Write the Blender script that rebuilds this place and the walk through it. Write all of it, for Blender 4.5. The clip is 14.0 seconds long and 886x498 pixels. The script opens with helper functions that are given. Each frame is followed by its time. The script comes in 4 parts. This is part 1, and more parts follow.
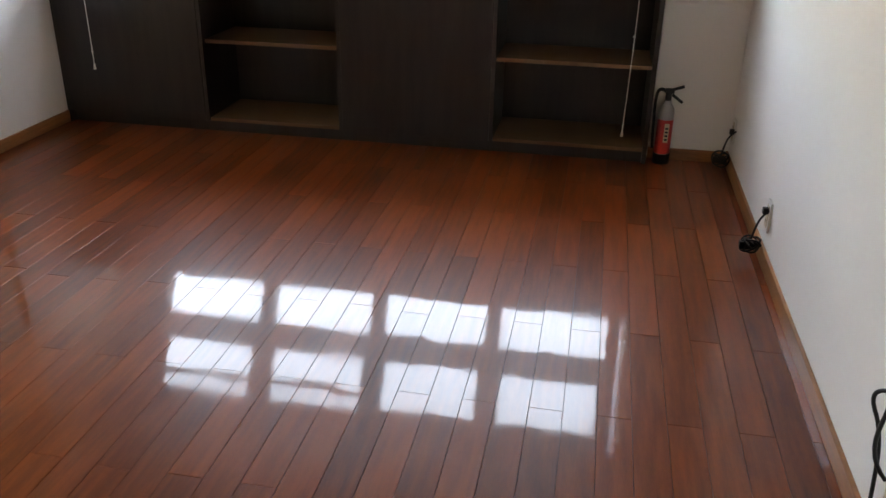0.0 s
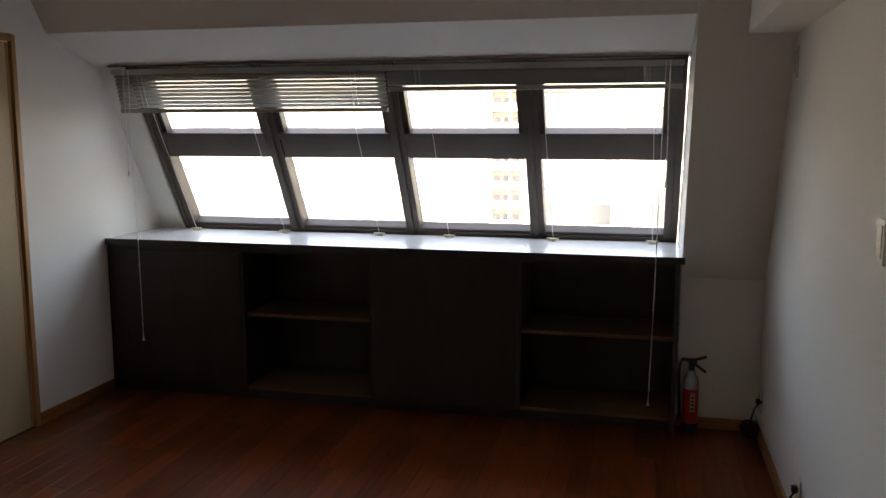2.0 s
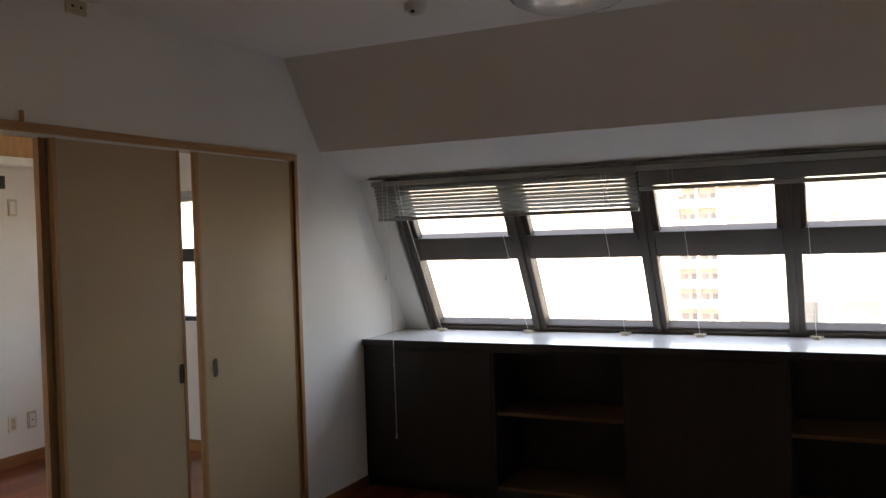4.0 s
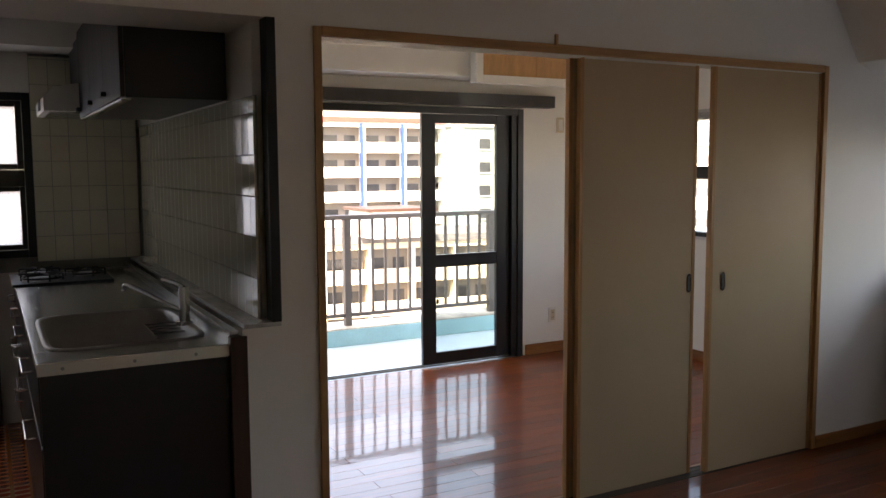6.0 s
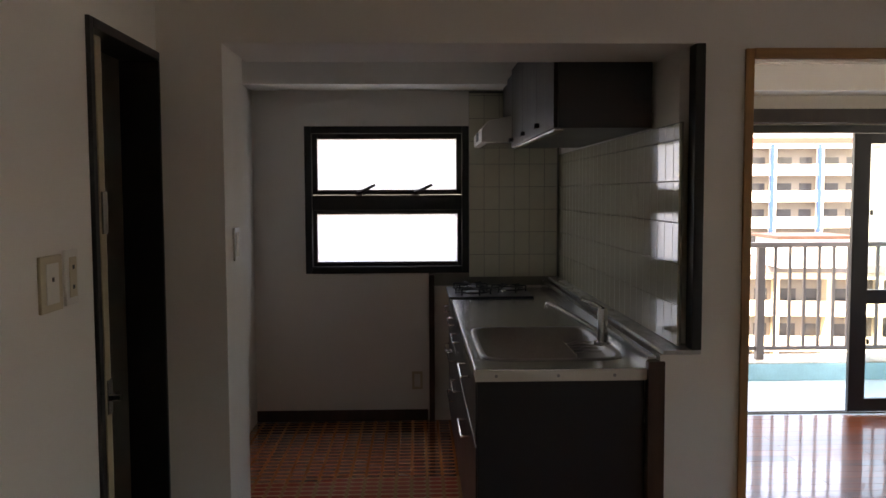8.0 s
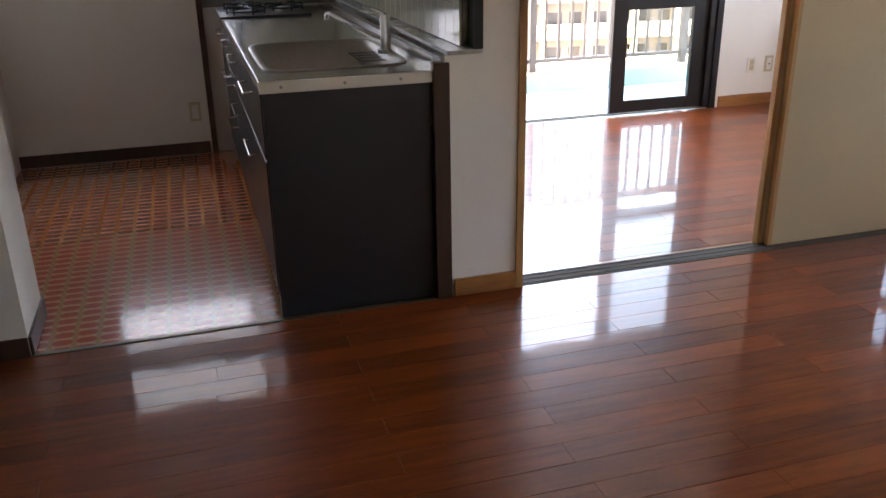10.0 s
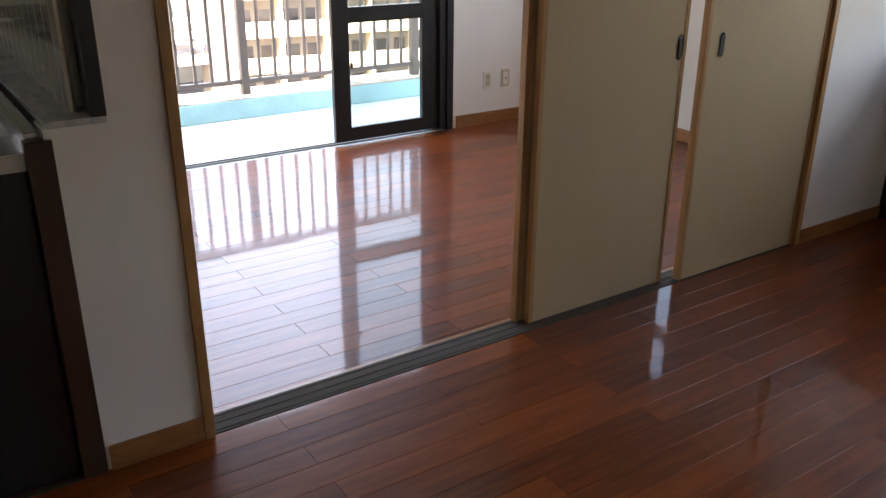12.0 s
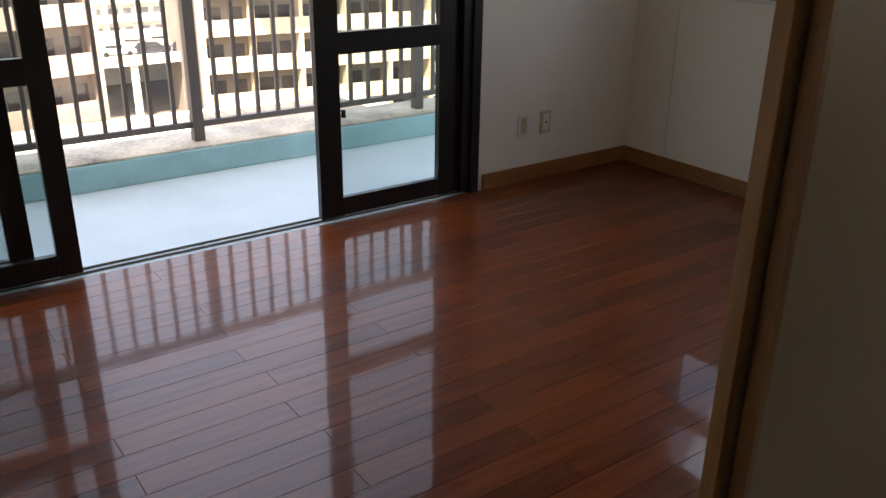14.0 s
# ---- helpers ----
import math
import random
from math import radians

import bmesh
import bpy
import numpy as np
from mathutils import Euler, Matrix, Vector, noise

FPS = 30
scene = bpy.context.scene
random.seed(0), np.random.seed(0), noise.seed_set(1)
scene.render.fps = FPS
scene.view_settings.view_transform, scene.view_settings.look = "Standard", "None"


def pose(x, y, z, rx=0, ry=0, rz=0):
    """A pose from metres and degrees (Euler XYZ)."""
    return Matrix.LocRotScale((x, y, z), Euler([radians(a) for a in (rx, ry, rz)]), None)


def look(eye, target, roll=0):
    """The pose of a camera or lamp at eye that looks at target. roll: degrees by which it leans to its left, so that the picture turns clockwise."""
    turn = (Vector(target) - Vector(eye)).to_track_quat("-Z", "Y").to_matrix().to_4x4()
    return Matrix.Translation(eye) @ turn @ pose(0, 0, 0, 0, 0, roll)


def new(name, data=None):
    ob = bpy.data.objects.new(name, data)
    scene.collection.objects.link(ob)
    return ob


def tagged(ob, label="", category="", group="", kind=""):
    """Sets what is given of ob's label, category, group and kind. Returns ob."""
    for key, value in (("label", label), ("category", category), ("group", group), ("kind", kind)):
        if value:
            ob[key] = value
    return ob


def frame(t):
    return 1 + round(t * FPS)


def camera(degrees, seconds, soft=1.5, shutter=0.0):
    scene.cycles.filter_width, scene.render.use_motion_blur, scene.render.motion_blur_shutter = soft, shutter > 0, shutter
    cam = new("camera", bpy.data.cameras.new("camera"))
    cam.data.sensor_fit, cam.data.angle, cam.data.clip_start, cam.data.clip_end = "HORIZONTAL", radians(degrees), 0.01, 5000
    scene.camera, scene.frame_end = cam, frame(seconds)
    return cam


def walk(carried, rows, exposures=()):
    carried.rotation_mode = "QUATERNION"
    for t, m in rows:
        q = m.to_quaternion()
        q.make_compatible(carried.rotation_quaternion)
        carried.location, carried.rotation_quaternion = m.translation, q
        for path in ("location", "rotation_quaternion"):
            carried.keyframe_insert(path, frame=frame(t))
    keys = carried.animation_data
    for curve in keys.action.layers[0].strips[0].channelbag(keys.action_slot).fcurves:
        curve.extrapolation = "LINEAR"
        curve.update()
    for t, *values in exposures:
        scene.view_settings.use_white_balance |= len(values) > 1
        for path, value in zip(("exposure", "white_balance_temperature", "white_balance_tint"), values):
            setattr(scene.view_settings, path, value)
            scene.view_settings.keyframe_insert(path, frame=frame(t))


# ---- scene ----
cam = camera(55.5, 14.0)
PATH = [
    (0, (0.252, 0.677, 1.398), (-0.07, 2.464, 0.56), 1.1),
    (0.5, (0.344, 0.619, 1.401), (-0.048, 2.452, 0.703), 0.6),
    (1, (0.346, 0.6, 1.471), (-0.043, 2.477, 0.901), 0.3),
    (1.5, (0.347, 0.61, 1.509), (-0.075, 2.518, 1.08), -0.3),
    (2, (0.346, 0.612, 1.541), (-0.114, 2.538, 1.26), 0.0),
    (2.2, (0.352, 0.615, 1.545), (-0.128, 2.544, 1.324), 0.0),
    (4.3, (-0.016, 0.419, 1.544), (-1.029, 2.144, 1.535), -2.0),
    (4.5, (0.001, 0.417, 1.55), (-1.13, 2.067, 1.54), -2.1),
    (5, (0.097, 0.453, 1.549), (-1.297, 1.886, 1.496), -0.7),
    (5.5, (0.174, 0.472, 1.517), (-1.424, 1.663, 1.351), 0.3),
    (6, (0.192, 0.451, 1.503), (-1.558, 1.4, 1.309), -0.3),
    (6.5, (0.177, 0.389, 1.522), (-1.686, 1.105, 1.388), -1.3),
    (7, (0.196, 0.366, 1.533), (-1.76, 0.775, 1.476), -1.1),
    (7.5, (0.212, 0.379, 1.54), (-1.782, 0.528, 1.494), 0.0),
    (7.7, (0.208, 0.374, 1.533), (-1.788, 0.469, 1.455), 0.2),
    (9.8, (0.2, 0.334, 1.399), (-1.623, 0.696, 0.66), -1.3),
    (10, (0.182, 0.342, 1.402), (-1.6, 0.872, 0.664), -1.0),
    (10.5, (0.113, 0.37, 1.393), (-1.53, 1.243, 0.657), -0.3),
    (11, (-0.071, 0.558, 1.393), (-1.618, 1.593, 0.66), 0.4),
    (11.5, (-0.289, 0.753, 1.393), (-1.815, 1.81, 0.649), 1.0),
    (12, (-0.652, 0.928, 1.413), (-2.187, 1.966, 0.66), 0.4),
    (12.5, (-0.996, 1.147, 1.408), (-2.589, 2.09, 0.651), 1.5),
    (13, (-1.403, 1.311, 1.409), (-2.984, 2.257, 0.631), 1.1),
    (13.5, (-1.776, 1.477, 1.365), (-3.356, 2.434, 0.599), 0.4),
    (14, (-2.103, 1.611, 1.363), (-3.6, 2.697, 0.603), 0.8),
]
EXPOSURES = [(0.0, 4.62, 8900, 20), (0.5, 4.36, 8900, 20), (1.0, 3.65, 8900, 20), (1.5, 3.15, 8900, 20), (2.0, 2.90, 8900, 20), (2.2, 2.85, 8900, 20), (4.3, 2.85, 8900, 22), (5.0, 2.80, 8900, 22), (6.5, 2.95, 8900, 22), (7.7, 3.05, 8900, 22), (9.8, 4.40, 8600, 22), (10.5, 4.05, 8600, 22), (11.5, 3.60, 8600, 22), (12.5, 3.25, 8600, 22), (13.2, 2.65, 8600, 22), (13.6, 2.42, 8800, 22), (14.0, 2.00, 8900, 20)]
walk(cam, [(t, look(eye, target, roll)) for t, eye, target, roll in PATH], EXPOSURES)

# ---- world and sun ----
SUN_EL, SUN_AZ = 52.0, -38.0
world = bpy.data.worlds.new("sky")
scene.world = world
world.use_nodes = True
wn = world.node_tree
sky = wn.nodes.new("ShaderNodeTexSky")
sky.sky_type, sky.sun_disc = "NISHITA", False
sky.sun_elevation, sky.sun_rotation = radians(SUN_EL), radians(90 - SUN_AZ)
sky.air_density, sky.dust_density = 1.0, 1.5
wn.links.new(sky.outputs[0], wn.nodes["Background"].inputs[0])
wn.nodes["Background"].inputs[1].default_value = 0.15
sun = new("sun", bpy.data.lights.new("sun", "SUN"))
sun.data.energy, sun.data.angle, sun.data.color = 4.6, radians(0.55), (1.0, 0.95, 0.87)
toward = Vector((math.cos(radians(SUN_EL)) * math.cos(radians(SUN_AZ)), math.cos(radians(SUN_EL)) * math.sin(radians(SUN_AZ)), math.sin(radians(SUN_EL))))
sun.matrix_world = look((0, 0, 30), Vector((0, 0, 30)) - toward)


def sky_fill(place, target, width, height, power, color):
    """An area lamp added outside a row of windows, filling in for the sky's light."""
    o = new("sky_fill", bpy.data.lights.new("sky_fill", "AREA"))
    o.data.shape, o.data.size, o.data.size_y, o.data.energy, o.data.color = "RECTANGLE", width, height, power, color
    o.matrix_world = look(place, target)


# two added lamps that brighten the rooms, tinted bluish like the sky
sky_fill((-1.0, 18.0, 11.0), (-1.0, 4.6, 1.2), 24.0, 14.0, 760, (0.58, 0.75, 1.0))
sky_fill((-16.5, 2.2, 10.8), (-4.8, 2.2, 0.6), 24.0, 14.0, 590, (0.53, 0.69, 1.0))

# ---- materials ----
def material(name, color, rough=0.6, metal=0.0, vary=0.12, scale=6.0, grain=120.0, bump=0.15, depth=0.002, coat=0.0, spread=0.0, stretch=(1, 1, 1), spec=0.5):
    """A surface with broad stains, fine grain and relief; spread: how far its pieces differ."""
    m = bpy.data.materials.new(name)
    m.use_nodes = True
    n, l = m.node_tree.nodes, m.node_tree.links
    b = n["Principled BSDF"]
    b.inputs["Metallic"].default_value = metal
    b.inputs["Coat Weight"].default_value = coat
    b.inputs["Coat Roughness"].default_value = 0.08
    b.inputs["Specular IOR Level"].default_value = spec
    co = n.new("ShaderNodeTexCoord")
    mp = n.new("ShaderNodeMapping")
    mp.inputs["Scale"].default_value = stretch
    l.new(co.outputs["Object"], mp.inputs[0])
    big, fine = n.new("ShaderNodeTexNoise"), n.new("ShaderNodeTexNoise")
    for tex, s in ((big, scale), (fine, grain)):
        tex.inputs["Scale"].default_value, tex.inputs["Detail"].default_value = s, 4
        l.new(mp.outputs[0], tex.inputs["Vector"])
    add = n.new("ShaderNodeMath")
    add.operation = "MULTIPLY_ADD"
    add.inputs[1].default_value = 0.45
    l.new(fine.outputs[0], add.inputs[0])
    l.new(big.outputs[0], add.inputs[2])
    value = add.outputs[0]
    if spread:
        info = n.new("ShaderNodeObjectInfo")
        more = n.new("ShaderNodeMath")
        more.operation = "MULTIPLY_ADD"
        more.inputs[1].default_value = spread
        l.new(info.outputs["Random"], more.inputs[0])
        l.new(value, more.inputs[2])
        off = n.new("ShaderNodeMath")
        off.operation = "SUBTRACT"
        off.inputs[1].default_value = spread / 2
        l.new(more.outputs[0], off.inputs[0])
        value = off.outputs[0]
        shift = n.new("ShaderNodeVectorMath")
        shift.operation = "MULTIPLY_ADD"
        shift.inputs[1].default_value = (37, 53, 19)
        l.new(info.outputs["Random"], shift.inputs[0])
        l.new(co.outputs["Object"], shift.inputs[2])
        l.new(shift.outputs[0], mp.inputs[0])
    ramp = n.new("ShaderNodeValToRGB")
    lo, hi = ramp.color_ramp.elements
    lo.position, hi.position = 0.35, 1.0
    lo.color = (*[max(0, c * (1 - vary)) for c in color], 1)
    hi.color = (*[min(1, c * (1 + vary)) for c in color], 1)
    l.new(value, ramp.inputs[0])
    l.new(ramp.outputs[0], b.inputs["Base Color"])
    rr = n.new("ShaderNodeMapRange")
    rr.inputs["To Min"].default_value, rr.inputs["To Max"].default_value = rough * 0.8, min(1, rough * 1.2)
    l.new(big.outputs[0], rr.inputs[0])
    l.new(rr.outputs[0], b.inputs["Roughness"])
    if bump:
        bp = n.new("ShaderNodeBump")
        bp.inputs["Strength"].default_value, bp.inputs["Distance"].default_value = bump, depth
        l.new(fine.outputs[0], bp.inputs["Height"])
        l.new(bp.outputs[0], b.inputs["Normal"])
    return m


def glass(name, rough=0.0, tint=(1, 1, 1), relief=0.0):
    """Thin glass; relief gives the pattern of figured glass."""
    m = bpy.data.materials.new(name)
    m.use_nodes = True
    n, l = m.node_tree.nodes, m.node_tree.links
    out = n["Material Output"]
    n.remove(n["Principled BSDF"])
    gloss, clear, mix, fres = n.new("ShaderNodeBsdfGlossy"), n.new("ShaderNodeBsdfTransparent"), n.new("ShaderNodeMixShader"), n.new("ShaderNodeLayerWeight")
    gloss.inputs["Roughness"].default_value = 0.02
    clear.inputs[0].default_value = (*tint, 1)
    fres.inputs[0].default_value = 0.5
    steep, share = n.new("ShaderNodeMath"), n.new("ShaderNodeMath")
    steep.operation, share.operation = "POWER", "MULTIPLY_ADD"
    steep.inputs[1].default_value, share.inputs[1].default_value, share.inputs[2].default_value = 5.0, 0.94, 0.03
    l.new(fres.outputs["Facing"], steep.inputs[0])
    l.new(steep.outputs[0], share.inputs[0])
    l.new(share.outputs[0], mix.inputs[0])
    l.new(clear.outputs[0], mix.inputs[1])
    l.new(gloss.outputs[0], mix.inputs[2])
    last = mix
    if relief:
        through_light = n.new("ShaderNodeBsdfTranslucent")
        through_light.inputs[0].default_value = (0.85, 0.87, 0.88, 1)
        cells = n.new("ShaderNodeTexVoronoi")
        cells.inputs["Scale"].default_value = 85
        co, bp = n.new("ShaderNodeTexCoord"), n.new("ShaderNodeBump")
        l.new(co.outputs["Object"], cells.inputs["Vector"])
        l.new(cells.outputs[0], bp.inputs["Height"])
        bp.inputs["Strength"].default_value, bp.inputs["Distance"].default_value = relief, 0.004
        tone = n.new("ShaderNodeValToRGB")
        tone.color_ramp.elements[0].color, tone.color_ramp.elements[1].color = (0.46, 0.46, 0.46, 1), (0.60, 0.60, 0.60, 1)
        tone.color_ramp.elements[1].position = 0.6
        l.new(cells.outputs[0], tone.inputs[0])
        l.new(tone.outputs[0], through_light.inputs[0])
        l.new(bp.outputs[0], through_light.inputs["Normal"])
        l.new(bp.outputs[0], gloss.inputs["Normal"])
        last = n.new("ShaderNodeMixShader")
        last.inputs[0].default_value = 0.85
        l.new(mix.outputs[0], last.inputs[1])
        l.new(through_light.outputs[0], last.inputs[2])
    l.new(last.outputs[0], out.inputs[0])
    return m


def plank_material():
    """Lacquered reddish hardwood: long grain, dark streaks, tone by plank, glossy coat with scuffs."""
    m = material("plank_wood", (0.15, 0.042, 0.014), 0.34, vary=0.5, scale=5, grain=60, bump=0.05, depth=0.0006, coat=0.55, spread=0.44, stretch=(9, 0.8, 9), spec=0.12)
    n, l = m.node_tree.nodes, m.node_tree.links
    b = n["Principled BSDF"]
    ramp = [x for x in n if x.type == "VALTORGB"][0].color_ramp
    ramp.elements[0].color, ramp.elements[1].color = (0.024, 0.0038, 0.0013, 1), (0.235, 0.050, 0.0105, 1)
    ramp.elements[0].position, ramp.elements[1].position = 0.1, 1.0
    co, scuff, rr = n.new("ShaderNodeTexCoord"), n.new("ShaderNodeTexNoise"), n.new("ShaderNodeMapRange")
    geo = n.new("ShaderNodeNewGeometry")
    scuff.inputs["Scale"].default_value, scuff.inputs["Detail"].default_value = 3.5, 7
    l.new(geo.outputs["Position"], scuff.inputs["Vector"])
    rr.inputs["From Min"].default_value, rr.inputs["From Max"].default_value = 0.35, 0.75
    rr.inputs["To Min"].default_value, rr.inputs["To Max"].default_value = 0.03, 0.09
    l.new(scuff.outputs[0], rr.inputs[0])
    l.new(rr.outputs[0], b.inputs["Coat Roughness"])
    wav, bp = n.new("ShaderNodeTexNoise"), n.new("ShaderNodeBump")
    wav.inputs["Scale"].default_value = 7
    l.new(geo.outputs["Position"], wav.inputs["Vector"])
    l.new(wav.outputs[0], bp.inputs["Height"])
    bp.inputs["Strength"].default_value, bp.inputs["Distance"].default_value = 0.12, 0.004
    l.new(bp.outputs[0], b.inputs["Coat Normal"])
    return m


def vinyl_material():
    """Sheet flooring printed with woven cane: rust-red blocks between pale bands."""
    m = material("woven_print_vinyl", (0.3, 0.08, 0.03), 0.2, vary=0.25, scale=9, grain=200, bump=0.1, coat=0.8)
    n, l = m.node_tree.nodes, m.node_tree.links
    b = n["Principled BSDF"]
    geo, sep = n.new("ShaderNodeNewGeometry"), n.new("ShaderNodeSeparateXYZ")
    l.new(geo.outputs["Position"], sep.inputs[0])

    def op(kind, a, c=0.0, d=None):
        x = n.new("ShaderNodeMath")
        x.operation = kind
        for k, v in enumerate((a, c) if d is None else (a, c, d)):
            if isinstance(v, (int, float)):
                x.inputs[k].default_value = v
            else:
                l.new(v, x.inputs[k])
        return x.outputs[0]
    fx, fy = op("FRACT", op("DIVIDE", sep.outputs[0], 0.060)), op("FRACT", op("DIVIDE", sep.outputs[1], 0.082))
    ax, ay = op("ABSOLUTE", op("SUBTRACT", fx, 0.5)), op("ABSOLUTE", op("SUBTRACT", fy, 0.5))
    oval = op("LESS_THAN", op("ADD", op("POWER", op("DIVIDE", ax, 0.37), 2.0), op("POWER", op("DIVIDE", ay, 0.43), 4.0)), 1.0)
    strand = op("GREATER_THAN", op("ADD", ay, op("MULTIPLY", ax, 0.12)), 0.43)
    mask = op("SUBTRACT", 1.0, oval)
    gap = n.new("ShaderNodeMix")
    gap.data_type = "RGBA"
    gap.inputs["A"].default_value = (0.66, 0.38, 0.20, 1)
    gap.inputs["B"].default_value = (0.44, 0.21, 0.075, 1)
    l.new(strand, gap.inputs["Factor"])
    mix = n.new("ShaderNodeMix")
    mix.data_type = "RGBA"
    mix.inputs["A"].default_value = (0.40, 0.055, 0.017, 1)
    l.new(gap.outputs["Result"], mix.inputs["B"])
    l.new(mask, mix.inputs["Factor"])
    tone = n.new("ShaderNodeMix")
    tone.data_type, tone.blend_type = "RGBA", "MULTIPLY"
    tone.inputs["Factor"].default_value = 0.12
    old = b.inputs["Base Color"].links[0].from_socket
    l.new(mix.outputs["Result"], tone.inputs["A"])
    l.new(old, tone.inputs["B"])
    l.new(tone.outputs["Result"], b.inputs["Base Color"])
    bp = b.inputs["Normal"].links[0].from_node
    l.new(mask, bp.inputs["Height"])
    bp.inputs["Strength"].default_value, bp.inputs["Distance"].default_value = 0.6, 0.002
    return m


PAPER = material("wallpaper", (0.80, 0.775, 0.72), 0.75, vary=0.05, scale=1.3, grain=260, bump=0.35, depth=0.0015)
CEIL = material("ceiling_paper", (0.80, 0.78, 0.73), 0.8, vary=0.04, scale=1.0, grain=200, bump=0.3)
PLANK = plank_material()
# dark bed in the plank joints; also darkens the floor behind the door
GROOVE = material("groove_and_hall_dark", (0.02, 0.008, 0.004), 0.6)
VINYL = vinyl_material()
BASE = material("baseboard_wood", (0.30, 0.125, 0.042), 0.35, vary=0.4, scale=4, grain=30, bump=0.08, stretch=(1, 1, 10), coat=0.2)
TRIM = material("door_trim_wood", (0.42, 0.22, 0.085), 0.4, vary=0.3, scale=4, grain=40, bump=0.08, stretch=(10, 10, 0.8), coat=0.15)
TRIMH = material("door_head_wood", (0.42, 0.22, 0.085), 0.4, vary=0.3, scale=4, grain=40, bump=0.08, stretch=(10, 0.8, 10), coat=0.15)
PANEL = material("tan_door_face", (0.47, 0.345, 0.205), 0.5, vary=0.07, scale=2, grain=300, bump=0.15, depth=0.0008)
ESPRESSO = material("espresso_wood", (0.026, 0.020, 0.018), 0.5, vary=0.4, scale=3, grain=40, bump=0.1, stretch=(8, 8, 0.8), coat=0.1)
RAWSHELF = material("shelf_wood", (0.16, 0.085, 0.04), 0.5, vary=0.3, scale=3, grain=40, stretch=(0.8, 8, 8))
TOP = material("white_laminate_top", (0.74, 0.74, 0.72), 0.22, vary=0.06, scale=2, grain=90, bump=0.03, coat=0.3)
BRONZE = material("bronze_aluminium", (0.022, 0.022, 0.024), 0.38, metal=0.3, vary=0.25, scale=4, grain=200, bump=0.05)
BRONZEL = material("weathered_bronze_frame", (0.085, 0.068, 0.055), 0.42, metal=0.3, vary=0.25, scale=4, grain=200, bump=0.05)
BLIND = material("blind_slat_white", (0.41, 0.42, 0.40), 0.35, vary=0.08, scale=4)
PLASTIC = material("white_plastic", (0.72, 0.70, 0.64), 0.4, vary=0.05)
IVORY = material("ivory_plastic", (0.55, 0.47, 0.32), 0.4, vary=0.08)
BLACK = material("black_rubber", (0.012, 0.012, 0.013), 0.5, vary=0.3)
CHROME = material("chrome", (0.75, 0.75, 0.75), 0.16, metal=1.0, vary=0.06, bump=0)
STEEL = material("brushed_steel", (0.55, 0.55, 0.54), 0.25, metal=1.0, vary=0.1, scale=5, grain=80, bump=0.05, stretch=(1, 10, 1))
SINK = material("dull_sink_steel", (0.36, 0.35, 0.33), 0.42, metal=0.85, vary=0.15, scale=6, grain=90, bump=0.08)
RED = material("red_label", (0.50, 0.028, 0.022), 0.4, vary=0.15)
GREY = material("grey_metal", (0.33, 0.33, 0.33), 0.4, metal=0.5, vary=0.1)
TILE = material("cream_glazed_tile", (0.68, 0.66, 0.52), 0.06, vary=0.06, scale=5, grain=12, bump=0.08, depth=0.001, coat=1.0, spread=0.12)
GROUT = material("grout", (0.22, 0.21, 0.18), 0.85, vary=0.2)
MARBLE = material("grey_marble_ledge", (0.42, 0.42, 0.40), 0.2, vary=0.35, scale=9, grain=40, bump=0.03, coat=0.4, stretch=(1, 3, 3))
BLACKP = material("black_gloss_panel", (0.015, 0.017, 0.021), 0.35, vary=0.2, scale=3, coat=0.2)
# walnut trim; also painted as shade on the hall walls and stair head
WALNUT = material("walnut_and_shade", (0.055, 0.026, 0.016), 0.4, vary=0.3, scale=3, grain=40, stretch=(8, 8, 0.8))
TEALP = material("teal_kerb_paint", (0.30, 0.54, 0.56), 0.6, vary=0.15, scale=5, grain=60, bump=0.4, depth=0.004)
DECK = material("pale_deck_paint", (0.62, 0.73, 0.73), 0.5, vary=0.1, scale=2.5, grain=60, bump=0.2)
KERBTOP = material("weathered_kerb_top", (0.58, 0.49, 0.38), 0.8, vary=0.75, scale=4, grain=40, bump=0.5, depth=0.004)
RAIL = material("taupe_rail_paint", (0.13, 0.108, 0.095), 0.45, vary=0.12, scale=5)
PLY = material("bare_plywood", (0.46, 0.25, 0.11), 0.7, vary=0.3, scale=3, grain=30, stretch=(1, 6, 0.8))
TRACK = material("dark_floor_track", (0.045, 0.036, 0.026), 0.8, metal=0.0, vary=0.2)
ALU = material("track_metal", (0.17, 0.15, 0.12), 0.4, metal=0.9, vary=0.15)
WHITEB = material("white_facade", (0.78, 0.77, 0.73), 0.85, vary=0.08, scale=0.3, grain=6, bump=0.1)
CREAMB = material("cream_facade", (0.70, 0.61, 0.46), 0.85, vary=0.12, scale=0.3, grain=6, bump=0.1)
TANB = material("tan_facade", (0.38, 0.30, 0.255), 0.85, vary=0.14, scale=0.3, grain=6, bump=0.1)
# balcony back walls of far houses: the recess shade is put into this grey
SHADEB = material("recess_shade_grey", (0.20, 0.18, 0.16), 0.85, vary=0.15, scale=0.3, grain=6, bump=0.1)
GREYB = material("grey_green_facade", (0.42, 0.46, 0.42), 0.85, vary=0.08, scale=0.3, grain=6, bump=0.1)
CONC = material("concrete", (0.42, 0.41, 0.38), 0.85, vary=0.2, scale=0.4, grain=8)
ASPH = material("asphalt", (0.17, 0.16, 0.15), 0.9, vary=0.3, scale=0.2, grain=10)
WINB = material("far_window_glass", (0.05, 0.053, 0.058), 0.15, vary=0.4, scale=0.5)
PINKB = material("pink_facade", (0.72, 0.60, 0.53), 0.85, vary=0.08, scale=0.3, grain=6, bump=0.1)
